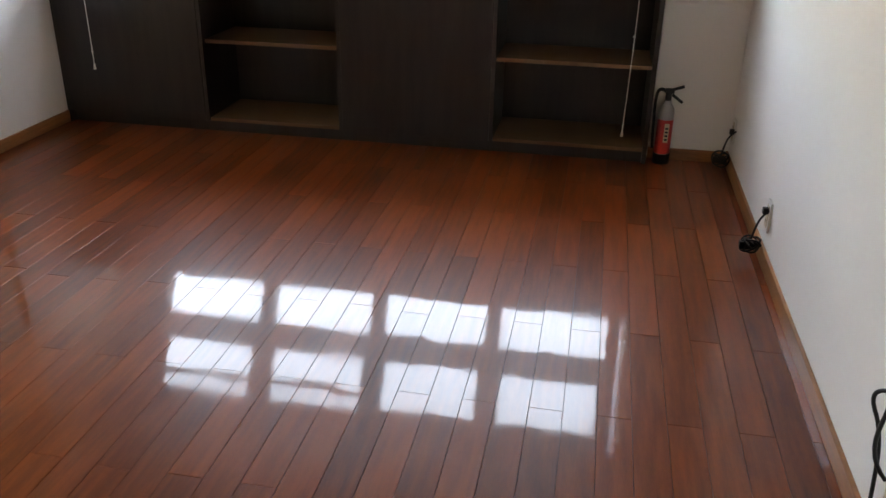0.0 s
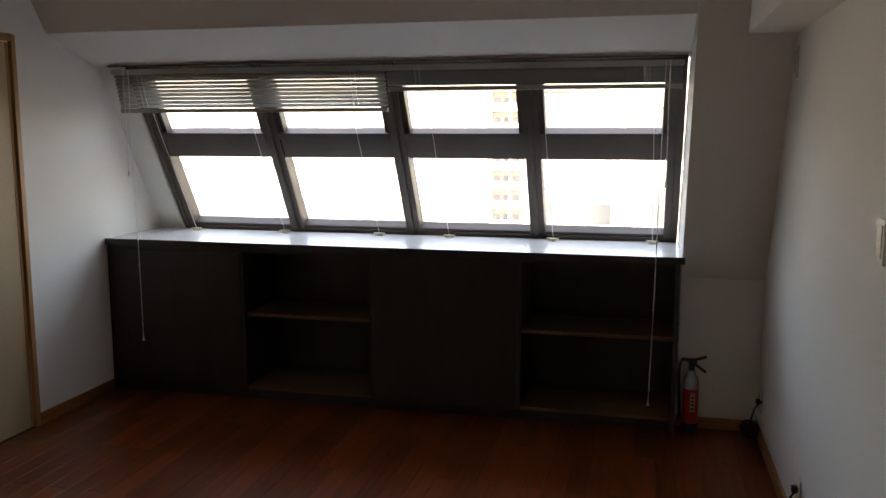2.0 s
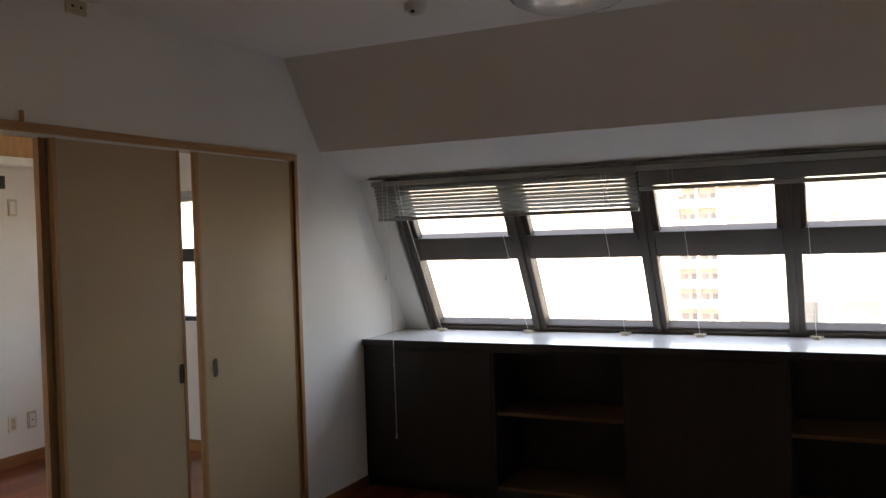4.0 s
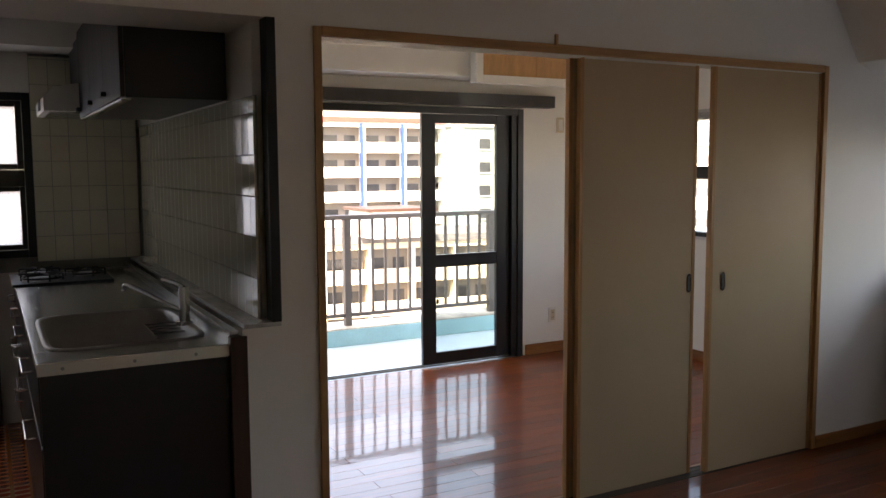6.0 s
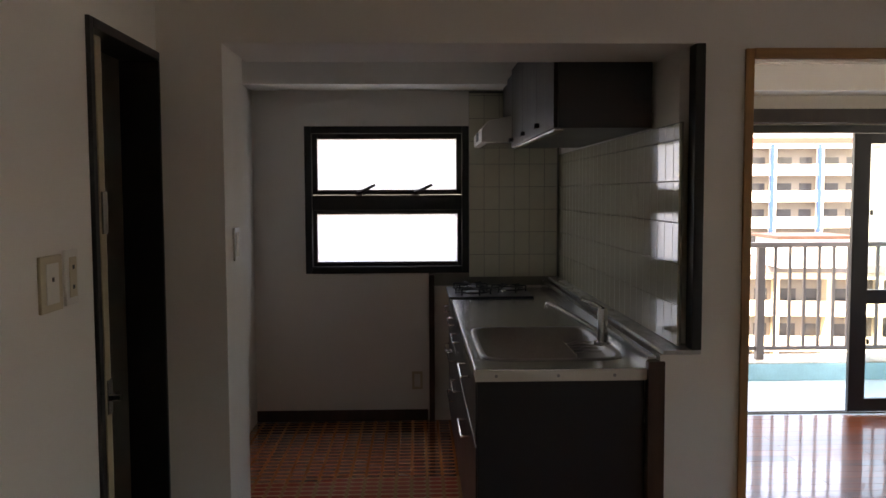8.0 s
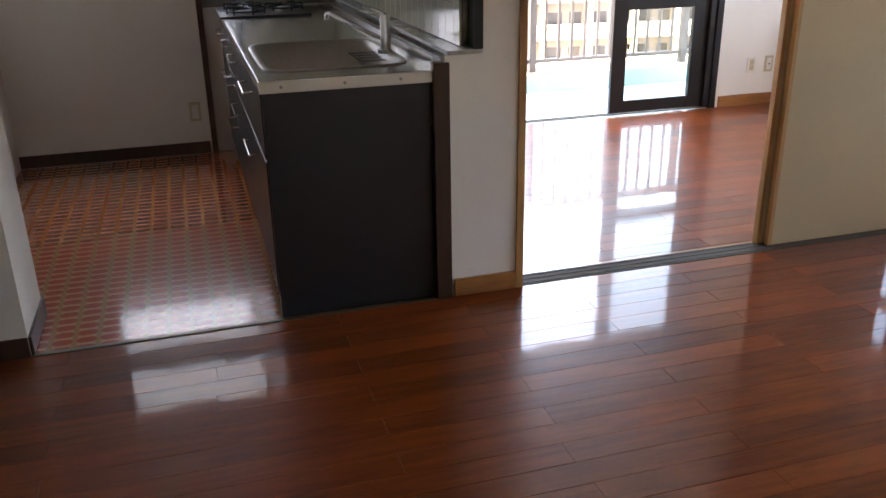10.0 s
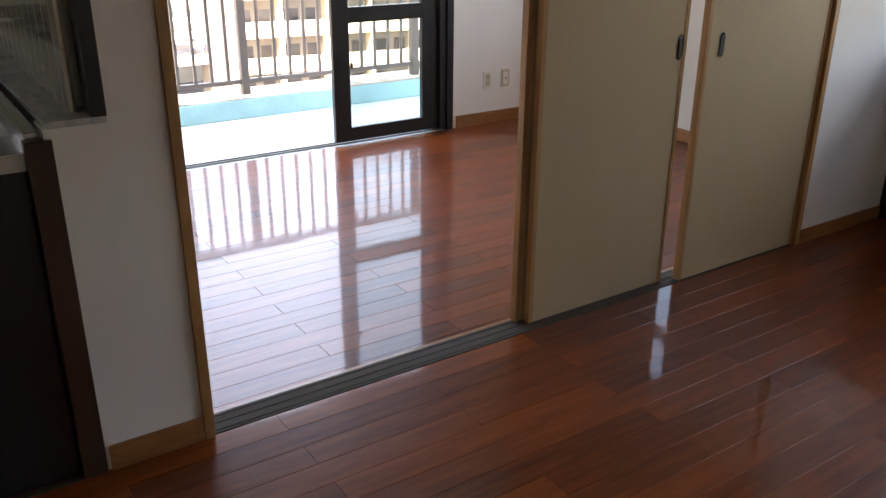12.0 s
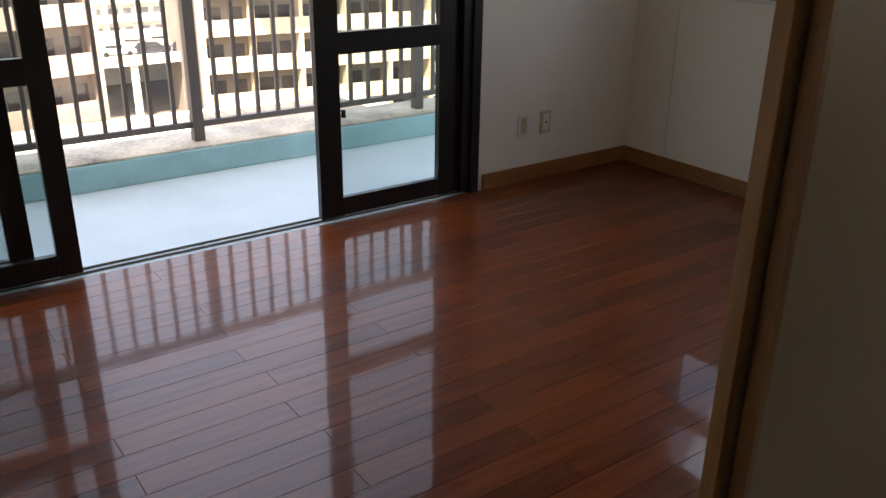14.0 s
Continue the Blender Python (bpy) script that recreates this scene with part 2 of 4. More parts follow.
# paler copy of the far glass, with the sky's reflection put into its colour
WINL = material("sky_glare_far_window", (0.34, 0.35, 0.36), 0.2, vary=0.2, scale=0.5)
ROOFR = material("red_roof", (0.42, 0.06, 0.045), 0.7, vary=0.15, scale=0.5, grain=5)
BLUE = material("blue_pipe_paint", (0.018, 0.06, 0.28), 0.5, vary=0.1)
ROOFG = material("grey_roof_sheet", (0.16, 0.15, 0.15), 0.7, vary=0.2, scale=0.6, grain=6)
CARW = material("white_car_paint", (0.72, 0.72, 0.72), 0.25, vary=0.05, coat=0.5)
CARD = material("dark_car_paint", (0.03, 0.035, 0.05), 0.25, vary=0.1, coat=0.5)
CORD = material("blind_cord", (0.74, 0.73, 0.68), 0.7, vary=0.1)
LAMPS = material("frosted_lamp_cover", (0.62, 0.62, 0.60), 0.28, vary=0.04, coat=0.3)
CLEAR = glass("clear_glass")
PANE = glass("window_glass", tint=(0.91, 0.94, 0.94))
TINTED = glass("tinted_glass", tint=(0.74, 0.79, 0.79))
FIGURED = glass("figured_glass", relief=0.9)


# ---- mesh helpers ----
def mesh_object(name, bm, mats, parent=None, smooth=False, bevel=0.0):
    if bevel:
        edges = [e for e in bm.edges if len(e.link_faces) == 2 and e.calc_face_angle(0) > 0.6]
        bmesh.ops.bevel(bm, geom=edges, offset=bevel, segments=2, profile=0.6, affect="EDGES", clamp_overlap=True)
    me = bpy.data.meshes.new(name)
    bm.to_mesh(me)
    bm.free()
    for m in mats if isinstance(mats, (list, tuple)) else [mats]:
        me.materials.append(m)
    if smooth:
        for p in me.polygons:
            p.use_smooth = True
    ob = new(name, me)
    if parent:
        ob.parent = parent
    return ob


def add_box(bm, lo, hi, index=0, m=None):
    c = [(a + b) / 2 for a, b in zip(lo, hi)]
    s = [abs(b - a) for a, b in zip(lo, hi)]
    mat = Matrix.Translation(c) @ Matrix.Diagonal((*s, 1))
    r = bmesh.ops.create_cube(bm, size=1, matrix=(m @ mat) if m else mat)
    for f in {f for v in r["verts"] for f in v.link_faces}:
        f.material_index = index


def add_tube(bm, a, b, r, seg=12, r2=None, index=0):
    a, b = Vector(a), Vector(b)
    turn = (b - a).to_track_quat("Z", "Y").to_matrix().to_4x4()
    res = bmesh.ops.create_cone(bm, cap_ends=True, segments=seg, radius1=r, radius2=r if r2 is None else r2, depth=(b - a).length, matrix=Matrix.Translation((a + b) / 2) @ turn)
    for f in {f for v in res["verts"] for f in v.link_faces}:
        f.material_index = index


def boxes(name, spans, mats, parent=None, bevel=0.0):
    bm = bmesh.new()
    for s in spans:
        add_box(bm, s[0], s[1], s[2] if len(s) > 2 else 0)
    return mesh_object(name, bm, mats, parent, bevel=bevel)


def parts(name, spans, mat, parent, bevel=0.0):
    """Alike pieces, each a part of its own."""
    cache = {}
    for lo, hi in spans:
        size = tuple(round(abs(b - a), 4) for a, b in zip(lo, hi))
        if size not in cache:
            o = boxes(name, [([-v / 2 for v in size], [v / 2 for v in size])], mat, parent, bevel)
            cache[size] = o.data
        else:
            o = new(name, cache[size])
            o.parent = parent
        o.location = [(a + b) / 2 for a, b in zip(lo, hi)]


def prism(name, outline, x0, x1, mat, parent=None, bevel=0.0):
    """An outline in y, z pushed along x."""
    bm = bmesh.new()
    a = [bm.verts.new((x0, y, z)) for y, z in outline]
    b = [bm.verts.new((x1, y, z)) for y, z in outline]
    k = len(outline)
    bm.faces.new(a)
    bm.faces.new(b[::-1])
    for i in range(k):
        bm.faces.new((a[i], b[i], b[(i + 1) % k], a[(i + 1) % k]))
    bmesh.ops.recalc_face_normals(bm, faces=bm.faces)
    return mesh_object(name, bm, mat, parent, bevel=bevel)


def lathe(name, outline, mat, parent=None, seg=40):
    """An outline of radius, z turned round the z axis."""
    bm = bmesh.new()
    rings = [[bm.verts.new((r * math.cos(6.28318 * i / seg), r * math.sin(6.28318 * i / seg), z)) for i in range(seg)] for r, z in outline]
    for p, q in zip(rings, rings[1:]):
        for i in range(seg):
            bm.faces.new((p[i], p[(i + 1) % seg], q[(i + 1) % seg], q[i]))
    bmesh.ops.remove_doubles(bm, verts=bm.verts, dist=1e-5)
    bmesh.ops.recalc_face_normals(bm, faces=bm.faces)
    return mesh_object(name, bm, mat, parent, smooth=True)


def wire(name, points, r, mat, parent=None):
    cu = bpy.data.curves.new(name, "CURVE")
    cu.dimensions, cu.bevel_depth, cu.bevel_resolution, cu.resolution_u = "3D", r, 2, 6
    sp = cu.splines.new("NURBS")
    sp.points.add(len(points) - 1)
    for p, q in zip(sp.points, points):
        p.co = (*q, 1)
    sp.use_endpoint_u, sp.order_u = True, 3
    cu.materials.append(mat)
    tmp = bpy.data.objects.new(name, cu)
    scene.collection.objects.link(tmp)
    me = bpy.data.meshes.new_from_object(tmp.evaluated_get(bpy.context.evaluated_depsgraph_get()))
    bpy.data.objects.remove(tmp)
    bpy.data.curves.remove(cu)
    ob = new(name, me)
    if parent:
        ob.parent = parent
    return ob


def base(name, x=0, y=0, z=0, rz=0):
    ob = new(name)
    ob.empty_display_size = 0.1
    ob.matrix_world = pose(x, y, z, 0, 0, rz)
    return ob


def structure(ob, label):
    return tagged(ob, label, kind="structure")


# ---- plan ----
WX, WB = -2.71, -2.83          # dividing wall, both faces
EX = 0.95                     # east wall face
SY = -0.515                    # south wall face
OX = -5.325                    # outer west wall, inner face
NB = 5.23                      # bedroom north wall
CEZ = 2.52
DY0, DY1, DZ = 1.502, 4.265, 2.004  # sliding door frame, outer
KY0, KY1, KZ = -0.295, 1.362, 2.022  # kitchen opening
TW = 1.30                      # tiled wall face
KCB = 2.42                     # kitchen ceiling

# ---- large structure ----
structure(boxes("floor", [((WX - 0.0, SY - 0.1, -0.12), (EX + 0.1, 5.7, -0.012))], GROOVE), "dark bed under glossy reddish wood planks")
structure(boxes("floor_bedroom", [((OX - 0.12, 1.42, -0.12), (WX - 0.001, NB + 0.1, -0.012))], GROOVE), "dark bed under glossy bedroom planks")
structure(boxes("floor_kitchen", [((OX - 0.1, -0.9, -0.12), (WX, 1.40, -0.004))], VINYL), "glossy kitchen vinyl floor printed with rust woven cane")
structure(boxes("wall_west", [
    ((WB, KY1, 0), (WX, DY0, CEZ)), ((WB, DY0, DZ), (WX, DY1, CEZ)), 
    ((WX - 0.42, KY0, KZ), (WX, KY1, CEZ)), ((WX - 0.34, SY - 0.12, 0), (WX, KY0, CEZ))], PAPER), "white papered wall with openings to kitchen and bedroom")
structure(prism("wall_west_end", [(DY1, 0), (5.55, 0), (5.55, 0.905), (4.96, 1.93), (4.62, CEZ), (DY1, CEZ)], WB, WX, PAPER), "white papered wall beside the dormer")
structure(boxes("wall_east", [((EX, SY - 0.12, 0), (EX + 0.15, 5.75, 3.0))], PAPER), "white papered wall with fine embossed texture")
structure(boxes("wall_south", [((-2.10, SY - 0.12, 0), (EX, SY, CEZ)), ((WX, SY - 0.12, 1.985), (-2.10, SY, CEZ))], PAPER), "white papered wall with dark doorway")
# added room behind the door, its darkness put into the wall and floor colours
structure(boxes("wall_hall", [((-3.3, -2.6, 0), (-1.3, -2.5, CEZ)), ((-3.4, -2.6, 0), (-3.3, SY - 0.12, CEZ)), ((-1.3, -2.6, 0), (-1.2, SY - 0.12, CEZ))], WALNUT), "walls of small room behind the door, coloured dark to look unlit")
structure(boxes("floor_hall", [((-3.4, -2.6, -0.1), (-1.2, SY - 0.1, -0.005))], GROOVE), "floor behind the door, coloured dark to look unlit")
structure(boxes("ceiling", [((WX - 0.12, SY - 0.1, CEZ), (EX + 0.15, 4.6, CEZ + 0.4))], CEIL), "plain white papered ceiling")
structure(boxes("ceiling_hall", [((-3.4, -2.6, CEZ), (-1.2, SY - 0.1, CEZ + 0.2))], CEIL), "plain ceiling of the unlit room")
structure(boxes("ceiling_bedroom", [((OX - 0.2, 1.3, 2.46), (WB, NB + 0.15, 2.9))], CEIL), "plain white bedroom ceiling")
structure(boxes("ceiling_kitchen", [((OX - 0.2, -1.0, KCB), (WX - 0.42, 1.3, KCB + 0.4))], CEIL), "plain white kitchen ceiling")
# mansard end of the room
structure(prism("wall_slope", [(4.19, CEZ), (4.505, 2.035), (4.893, 1.890), (4.97, 1.890), (4.97, 3.0), (4.19, 3.0)], WX, 0.545, PAPER, bevel=0.003), "sloping papered wall above the dormer windows")
structure(prism("wall_pier", [(4.19, CEZ), (5.03, 0.79), (5.03, 0.0), (5.6, 0.0), (5.6, 0.9), (4.98, 1.95), (4.6, 2.6), (4.19, 3.0)], 0.545, EX, PAPER, bevel=0.003), "sloping papered pier beside the windows")
structure(boxes("beam_east", [((0.755, SY, 1.945), (EX, 4.9, CEZ))], PAPER, bevel=0.003), "white papered ceiling beam along the wall")
structure(boxes("wall_knee", [((WX, 5.50, 0), (0.545, 5.60, 0.90))], PAPER), "low wall under the dormer windows")
structure(prism("wall_slope_edge", [(4.90, 1.925), (5.50, 0.905), (5.56, 0.905), (4.97, 1.93)], WX, -2.545, PAPER), "narrow sloping strip beside the window frame")
# bedroom and kitchen walls
BW0, BW1 = 1.50, 4.155
structure(boxes("wall_outer", [
    ((OX - 0.16, BW0, 1.945), (OX, BW1, 2.9)), ((OX - 0.16, BW1, 0), (OX, NB + 0.15, 2.9)), ((OX - 0.16, 1.30, 0), (OX, BW0, 2.9)),
    ((OX - 0.16, -1.0, 0), (OX, -0.365, 2.9)), ((OX - 0.16, 0.705, 0), (OX, 1.30, 2.9)), ((OX - 0.16, -0.365, 0), (OX, 0.705, 0.985)), ((OX - 0.16, -0.365, 1.945), (OX, 0.705, 2.9))], PAPER), "white outer wall with kitchen window and balcony doors")
NW0, NW1 = -4.84, -3.35
structure(boxes("wall_north_bedroom", [
    ((OX, NB, 0), (NW0, NB + 0.15, 2.5)), ((NW1, NB, 0), (WB, NB + 0.15, 2.5)), ((NW0, NB, 0), (NW1, NB + 0.15, 0.965)), ((NW0, NB, 1.88), (NW1, NB + 0.15, 2.5))], PAPER), "white bedroom wall with a window")
structure(boxes("wall_kitchen_divider", [((OX, TW + 0.012, 0), (WB, 1.42, 2.5))], PAPER), "wall between kitchen and bedroom")
structure(boxes("wall_kitchen_south", [((OX, -0.85, 0), (WX - 0.34, -0.70, 2.5))], PAPER), "white kitchen side wall")
structure(boxes("beam_kitchen", [((OX, -0.7, 2.175), (-5.0, 1.30, KCB))], PAPER, bevel=0.003), "white boxed beam over the kitchen window")
structure(boxes("beam_bedroom", [((OX, 1.42, 2.14), (-5.05, NB, 2.46))], PAPER, bevel=0.003), "white boxed beam over the balcony doors")
# unseen roof slab above, added so that no light leaks
structure(boxes("roof", [((-5.6, -2.7, 2.95), (1.3, 5.0, 3.1))], CONC), "unseen flat roof slab added to keep light out")

# ---- baseboards and trim ----
def baseboard(name, lo, hi, mat=BASE):
    return structure(boxes(name, [(lo, hi)], mat, bevel=0.004), "varnished brown wooden baseboard")


baseboard("baseboard", (EX - 0.014, SY, 0), (EX, 5.03, 0.065))
baseboard("baseboard", (0.545, 5.016, 0), (EX - 0.015, 5.03, 0.06))
baseboard("baseboard", (WX, DY1 + 0.002, 0), (WX + 0.012, 4.915, 0.065))
baseboard("baseboard", (WX, 1.245, 0), (WX + 0.012, DY0 - 0.002, 0.075))
baseboard("baseboard", (WX, SY, 0), (WX + 0.012, KY0, 0.075), WALNUT)
baseboard("baseboard", (WX - 0.34, KY0, 0), (WX, KY0 + 0.012, 0.075), WALNUT)
baseboard("baseboard", (-2.05, SY, 0), (EX - 0.015, SY + 0.012, 0.065))
baseboard("baseboard", (OX, BW1 + 0.03, 0), (OX + 0.012, NB, 0.085))
baseboard("baseboard", (OX + 0.013, NB - 0.012, 0), (WB - 0.002, NB, 0.085))
baseboard("baseboard", (OX, -0.7, 0), (OX + 0.012, 0.43, 0.075), WALNUT)

# sliding door frame and floor tracks
jamb = structure(boxes("door_1", [((WB - 0.012, DY0, 0), (WX + 0.012, DY0 + 0.03, DZ)), ((WB - 0.012, DY1 - 0.03, 0), (WX + 0.012, DY1, DZ))], TRIM, bevel=0.003), "honey-coloured wooden sliding door frame")
boxes("frame_head", [((WB - 0.012, DY0 + 0.031, DZ - 0.034), (WX + 0.012, DY1 - 0.031, DZ + 0.002))], TRIMH, jamb, bevel=0.003)
boxes("top_track", [((WX - 0.012, DY0 + 0.035, DZ - 0.040), (WX - 0.004, DY1 - 0.035, DZ - 0.033)), ((WX - 0.050, DY0 + 0.035, DZ - 0.040), (WX - 0.042, DY1 - 0.035, DZ - 0.033)), ((WX - 0.09, DY0 + 0.035, DZ - 0.040), (WX - 0.082, DY1 - 0.035, DZ - 0.033))], PLASTIC, jamb)
boxes("floor_track", [((WX - 0.105, DY0 + 0.03, -0.01), (WX - 0.004, DY1 - 0.03, 0.0012))] + [((WX - 0.019 - 0.036 * i - 0.002, DY0 + 0.03, 0.0012), (WX - 0.019 - 0.036 * i + 0.002, DY1 - 0.03, 0.003)) for i in range(3)], [TRACK], jamb)


boxes("sill_board", [((WB, DY0 + 0.03, -0.01), (WX - 0.1055, DY1 - 0.03, 0.0008))], BASE, jamb)


def sliding_panel(y0, y1, x, handle):
    """A tan flush door between slim wooden stiles, with a recessed pull."""
    d = base("sliding_door", x, (y0 + y1) / 2, 0)
    w, z0, z1 = (y1 - y0) / 2, 0.006, DZ - 0.036
    boxes("face", [((-0.0125, -w + 0.019, z0), (0.0125, w - 0.019, z1))], PANEL, d)
    parts("stile", [((-0.015, -w, z0), (0.015, -w + 0.018, z1)), ((-0.015, w - 0.018, z0), (0.015, w, z1))], TRIM, d, bevel=0.002)
    if handle is not None:
        h = base("handle", 0.0128, handle, 0.945)
        h.parent = d
        bm = bmesh.new()
        for zz in (-0.032, 0.032):
            bmesh.ops.create_cone(bm, cap_ends=True, segments=20, radius1=0.015, radius2=0.013, depth=0.004, matrix=Matrix.Translation((0.001, 0, zz)) @ Matrix.Rotation(radians(90), 4, "Y"))
        add_box(bm, (-0.001, -0.014, -0.032), (0.003, 0.014, 0.032))
        mesh_object("plate", bm, CHROME, h, bevel=0.0)
        boxes("recess", [((0.003, -0.008, -0.036), (0.0042, 0.008, 0.036))], BLACK, h)
    return tagged(d, "tan sliding door with honey wood stiles, half open", "door", "sliding doors")


sliding_panel(3.48, 4.232, WX - 0.019, -0.29)
sliding_panel(2.725, 3.415, WX - 0.055, 0.31)
sliding_panel(2.692, 3.385, WX - 0.091, None)

# kitchen opening trim, threshold and end post
structure(boxes("trim", [((WX - 0.06, KY1 - 0.035, 0.955), (WX + 0.012, KY1, KZ))], BRONZE, bevel=0.003), "dark brown end trim of the tiled wall")
structure(boxes("trim_post", [((WX - 0.03, 1.175, 0), (WX + 0.012, 1.235, 0.915))], WALNUT, bevel=0.003), "dark walnut end post beside the kitchen unit")
structure(boxes("trim_threshold", [((WX - 0.012, KY0 + 0.005, -0.006), (WX + 0.01, 1.17, 0.004))], ALU, bevel=0.001), "pale metal floor threshold strip")
structure(boxes("wall_kitchen_low", [((WX - 0.1, 1.22, 0), (WX, KY1, 0.938))], PAPER), "low papered end of the tiled wall")
ledge = structure(boxes("trim_ledge", [((OX + 0.014, 1.225, 0.94), (WX + 0.012, 1.36, 0.956))], MARBLE, bevel=0.003), "grey veined ledge along the tiled wall")

# doorway in the south wall
dk = structure(boxes("door_2", [((-2.125, SY - 0.12, 0), (-2.095, SY + 0.012, 1.99)), ((WX, SY - 0.12, 1.962), (-2.126, SY + 0.012, 1.99)), ((WX + 0.001, SY - 0.12, 0), (WX + 0.02, SY + 0.012, 1.961))], BRONZE, bevel=0.003), "dark brown steel door frame")
leaf = base("hall_door", -2.192, SY - 0.075, 0)
boxes("panel", [((-0.04, -0.60, 0.01), (-0.004, 0.06, 1.955))], BLACKP, leaf, bevel=0.003)
boxes("edge", [((-0.042, 0.0605, 0.01), (-0.002, 0.064, 1.955))], IVORY, leaf)
bmk = bmesh.new()
add_tube(bmk, (-0.02, 0.064, 0.93), (-0.02, 0.10, 0.93), 0.012)
add_tube(bmk, (-0.04, 0.02, 0.93), (-0.08, 0.02, 0.93), 0.028, 20, 0.022)
mesh_object("knob", bmk, CHROME, leaf, smooth=False)
boxes("hinge", [((-0.045, 0.062, 1.40), (-0.008, 0.07, 1.52))], STEEL, leaf, bevel=0.002)
boxes("latch", [((-0.045, 0.062, 0.88), (-0.008, 0.068, 0.98))], STEEL, leaf, bevel=0.002)
tagged(leaf, "black open door with grey edge and metal knob", "door")


# ---- windows ----
def frame_boxes(u0, u1, v0, v1, t, w0, w1):
    return [((u0, w0, v0), (u0 + t, w1, v1)), ((u1 - t, w0, v0), (u1, w1, v1)), ((u0 + t, w0, v0), (u1 - t, w1, v0 + t)), ((u0 + t, w0, v1 - t), (u1 - t, w1, v1))]


# dormer windows: built upright, then leaned with the roof
lean = math.degrees(math.atan2(0.60, 1.02))
dormer = base("window_1", 0, 5.50, 0.905)
dormer.matrix_world = pose(0, 5.50, 0.905, lean, 0, 0)
VH = math.hypot(0.6, 1.02)
U0, U1 = -2.535, 0.535
structure(dormer, "row of four sloping dormer windows in weathered bronze frames")
boxes("frame", frame_boxes(U0, U1, 0.0, VH, 0.035, 0.0, 0.10), BRONZEL, dormer, bevel=0.003)
step = (U1 - U0 - 0.07) / 4
for k in range(4):
    a = U0 + 0.035 + k * step
    b = a + step
    spans = [((a if k else a, -0.005, 0.036), (a + 0.045, 0.09, VH - 0.036)), ((b - 0.04, -0.005, 0.036), (b - 0.0005, 0.09, VH - 0.036)), ((a + 0.0455, 0.004, 0.548), (b - 0.0405, 0.085, 0.70)), ((a + 0.0455, -0.012, 0.675), (b - 0.0405, 0.003, 0.718)),
             ((a + 0.0455, 0.01, 0.036), (b - 0.0405, 0.08, 0.050)), ((a + 0.0455, 0.01, VH - 0.13), (b - 0.0405, 0.08, VH - 0.036)),
             ((a - 0.012, -0.022, 0.036), (a + 0.012, -0.006, VH - 0.036)), ((a + 0.0455, 0.015, 0.7005), (a + 0.075, 0.075, VH - 0.131)), ((b - 0.07, 0.015, 0.7005), (b - 0.0405, 0.075, VH - 0.131))]
    sash = boxes("sash", spans, BRONZEL, dormer, bevel=0.003)
    p = boxes("pane", [((a + 0.046, 0.045, 0.051), (b - 0.041, 0.049, 0.547)), ((a + 0.076, 0.045, 0.719), (b - 0.071, 0.049, VH - 0.132))], PANE, dormer)
    p.visible_shadow = False

# kitchen window
kwin = base("window_2", OX, 0, 0)
structure(kwin, "kitchen window with figured glass in dark bronze frame")
Y0, Y1, Z0, Z1 = -0.365, 0.705, 0.985, 1.945


def yz_boxes(spans):
    """From u, w, v spans to a window in a wall that faces along x."""
    return [((lo[1], lo[0], lo[2]), (hi[1], hi[0], hi[2])) for lo, hi in spans]


boxes("frame", yz_boxes(frame_boxes(Y0, Y1, Z0, Z1, 0.045, -0.12, 0.012)), BRONZE, kwin, bevel=0.003)
boxes("sash", yz_boxes(frame_boxes(Y0 + 0.046, Y1 - 0.046, Z0 + 0.046, 1.40, 0.028, -0.07, -0.03) + frame_boxes(Y0 + 0.046, Y1 - 0.046, 1.50, Z1 - 0.046, 0.034, -0.07, -0.03) + [((Y0 + 0.046, -0.09, 1.401), (Y1 - 0.046, 0.0, 1.499))]), BRONZE, kwin, bevel=0.003)
pk = boxes("pane", yz_boxes([((Y0 + 0.075, -0.052, Z0 + 0.075), (Y1 - 0.075, -0.048, 1.371)), ((Y0 + 0.081, -0.052, 1.535), (Y1 - 0.081, -0.048, Z1 - 0.081))]), FIGURED, kwin)
pk.visible_shadow = False
for yy in (-0.02, 0.35):
    bmh = bmesh.new()
    add_box(bmh, (-0.03, -0.02, 1.49), (0.012, 0.03, 1.515))
    add_tube(bmh, (0.01, 0.0, 1.51), (0.03, 0.115, 1.565), 0.013, 10, 0.009)
    mesh_object("latch_handle", bmh, BLACK, kwin).location = (0, yy, 0)

# balcony doors
bdoor = base("window_3", OX, 0, 0)
structure(bdoor, "dark bronze sliding balcony doors standing open")
boxes("frame", yz_boxes([((BW0, -0.14, 0.0), (BW0 + 0.05, 0.012, 1.945)), ((BW1 - 0.05, -0.14, 0.0), (BW1, 0.012, 1.945)), ((BW0 + 0.051, -0.14, 1.895), (BW1 - 0.051, 0.012, 1.945))]), BRONZE, bdoor, bevel=0.003)
boxes("sill", yz_boxes([((BW0 + 0.051, -0.14, -0.03), (BW1 - 0.051, -0.012, -0.004))]), DECK, bdoor, bevel=0.002)
boxes("jamb_lining", yz_boxes([((BW1 - 0.10, -0.13, 0.013), (BW1 - 0.051, -0.002, 1.894)), ((BW1 - 0.14, -0.13, 0.013), (BW1 - 0.101, -0.03, 1.894))]), BRONZE, bdoor, bevel=0.003)
boxes("sill_track", yz_boxes([((BW0 + 0.051, -0.0118, -0.02), (BW1 - 0.051, -0.001, -0.002)), ((BW0 + 0.051, -0.047, -0.004), (BW1 - 0.051, -0.043, 0.006)), ((BW0 + 0.051, -0.092, -0.004), (BW1 - 0.051, -0.088, 0.006))]), ALU, bdoor)


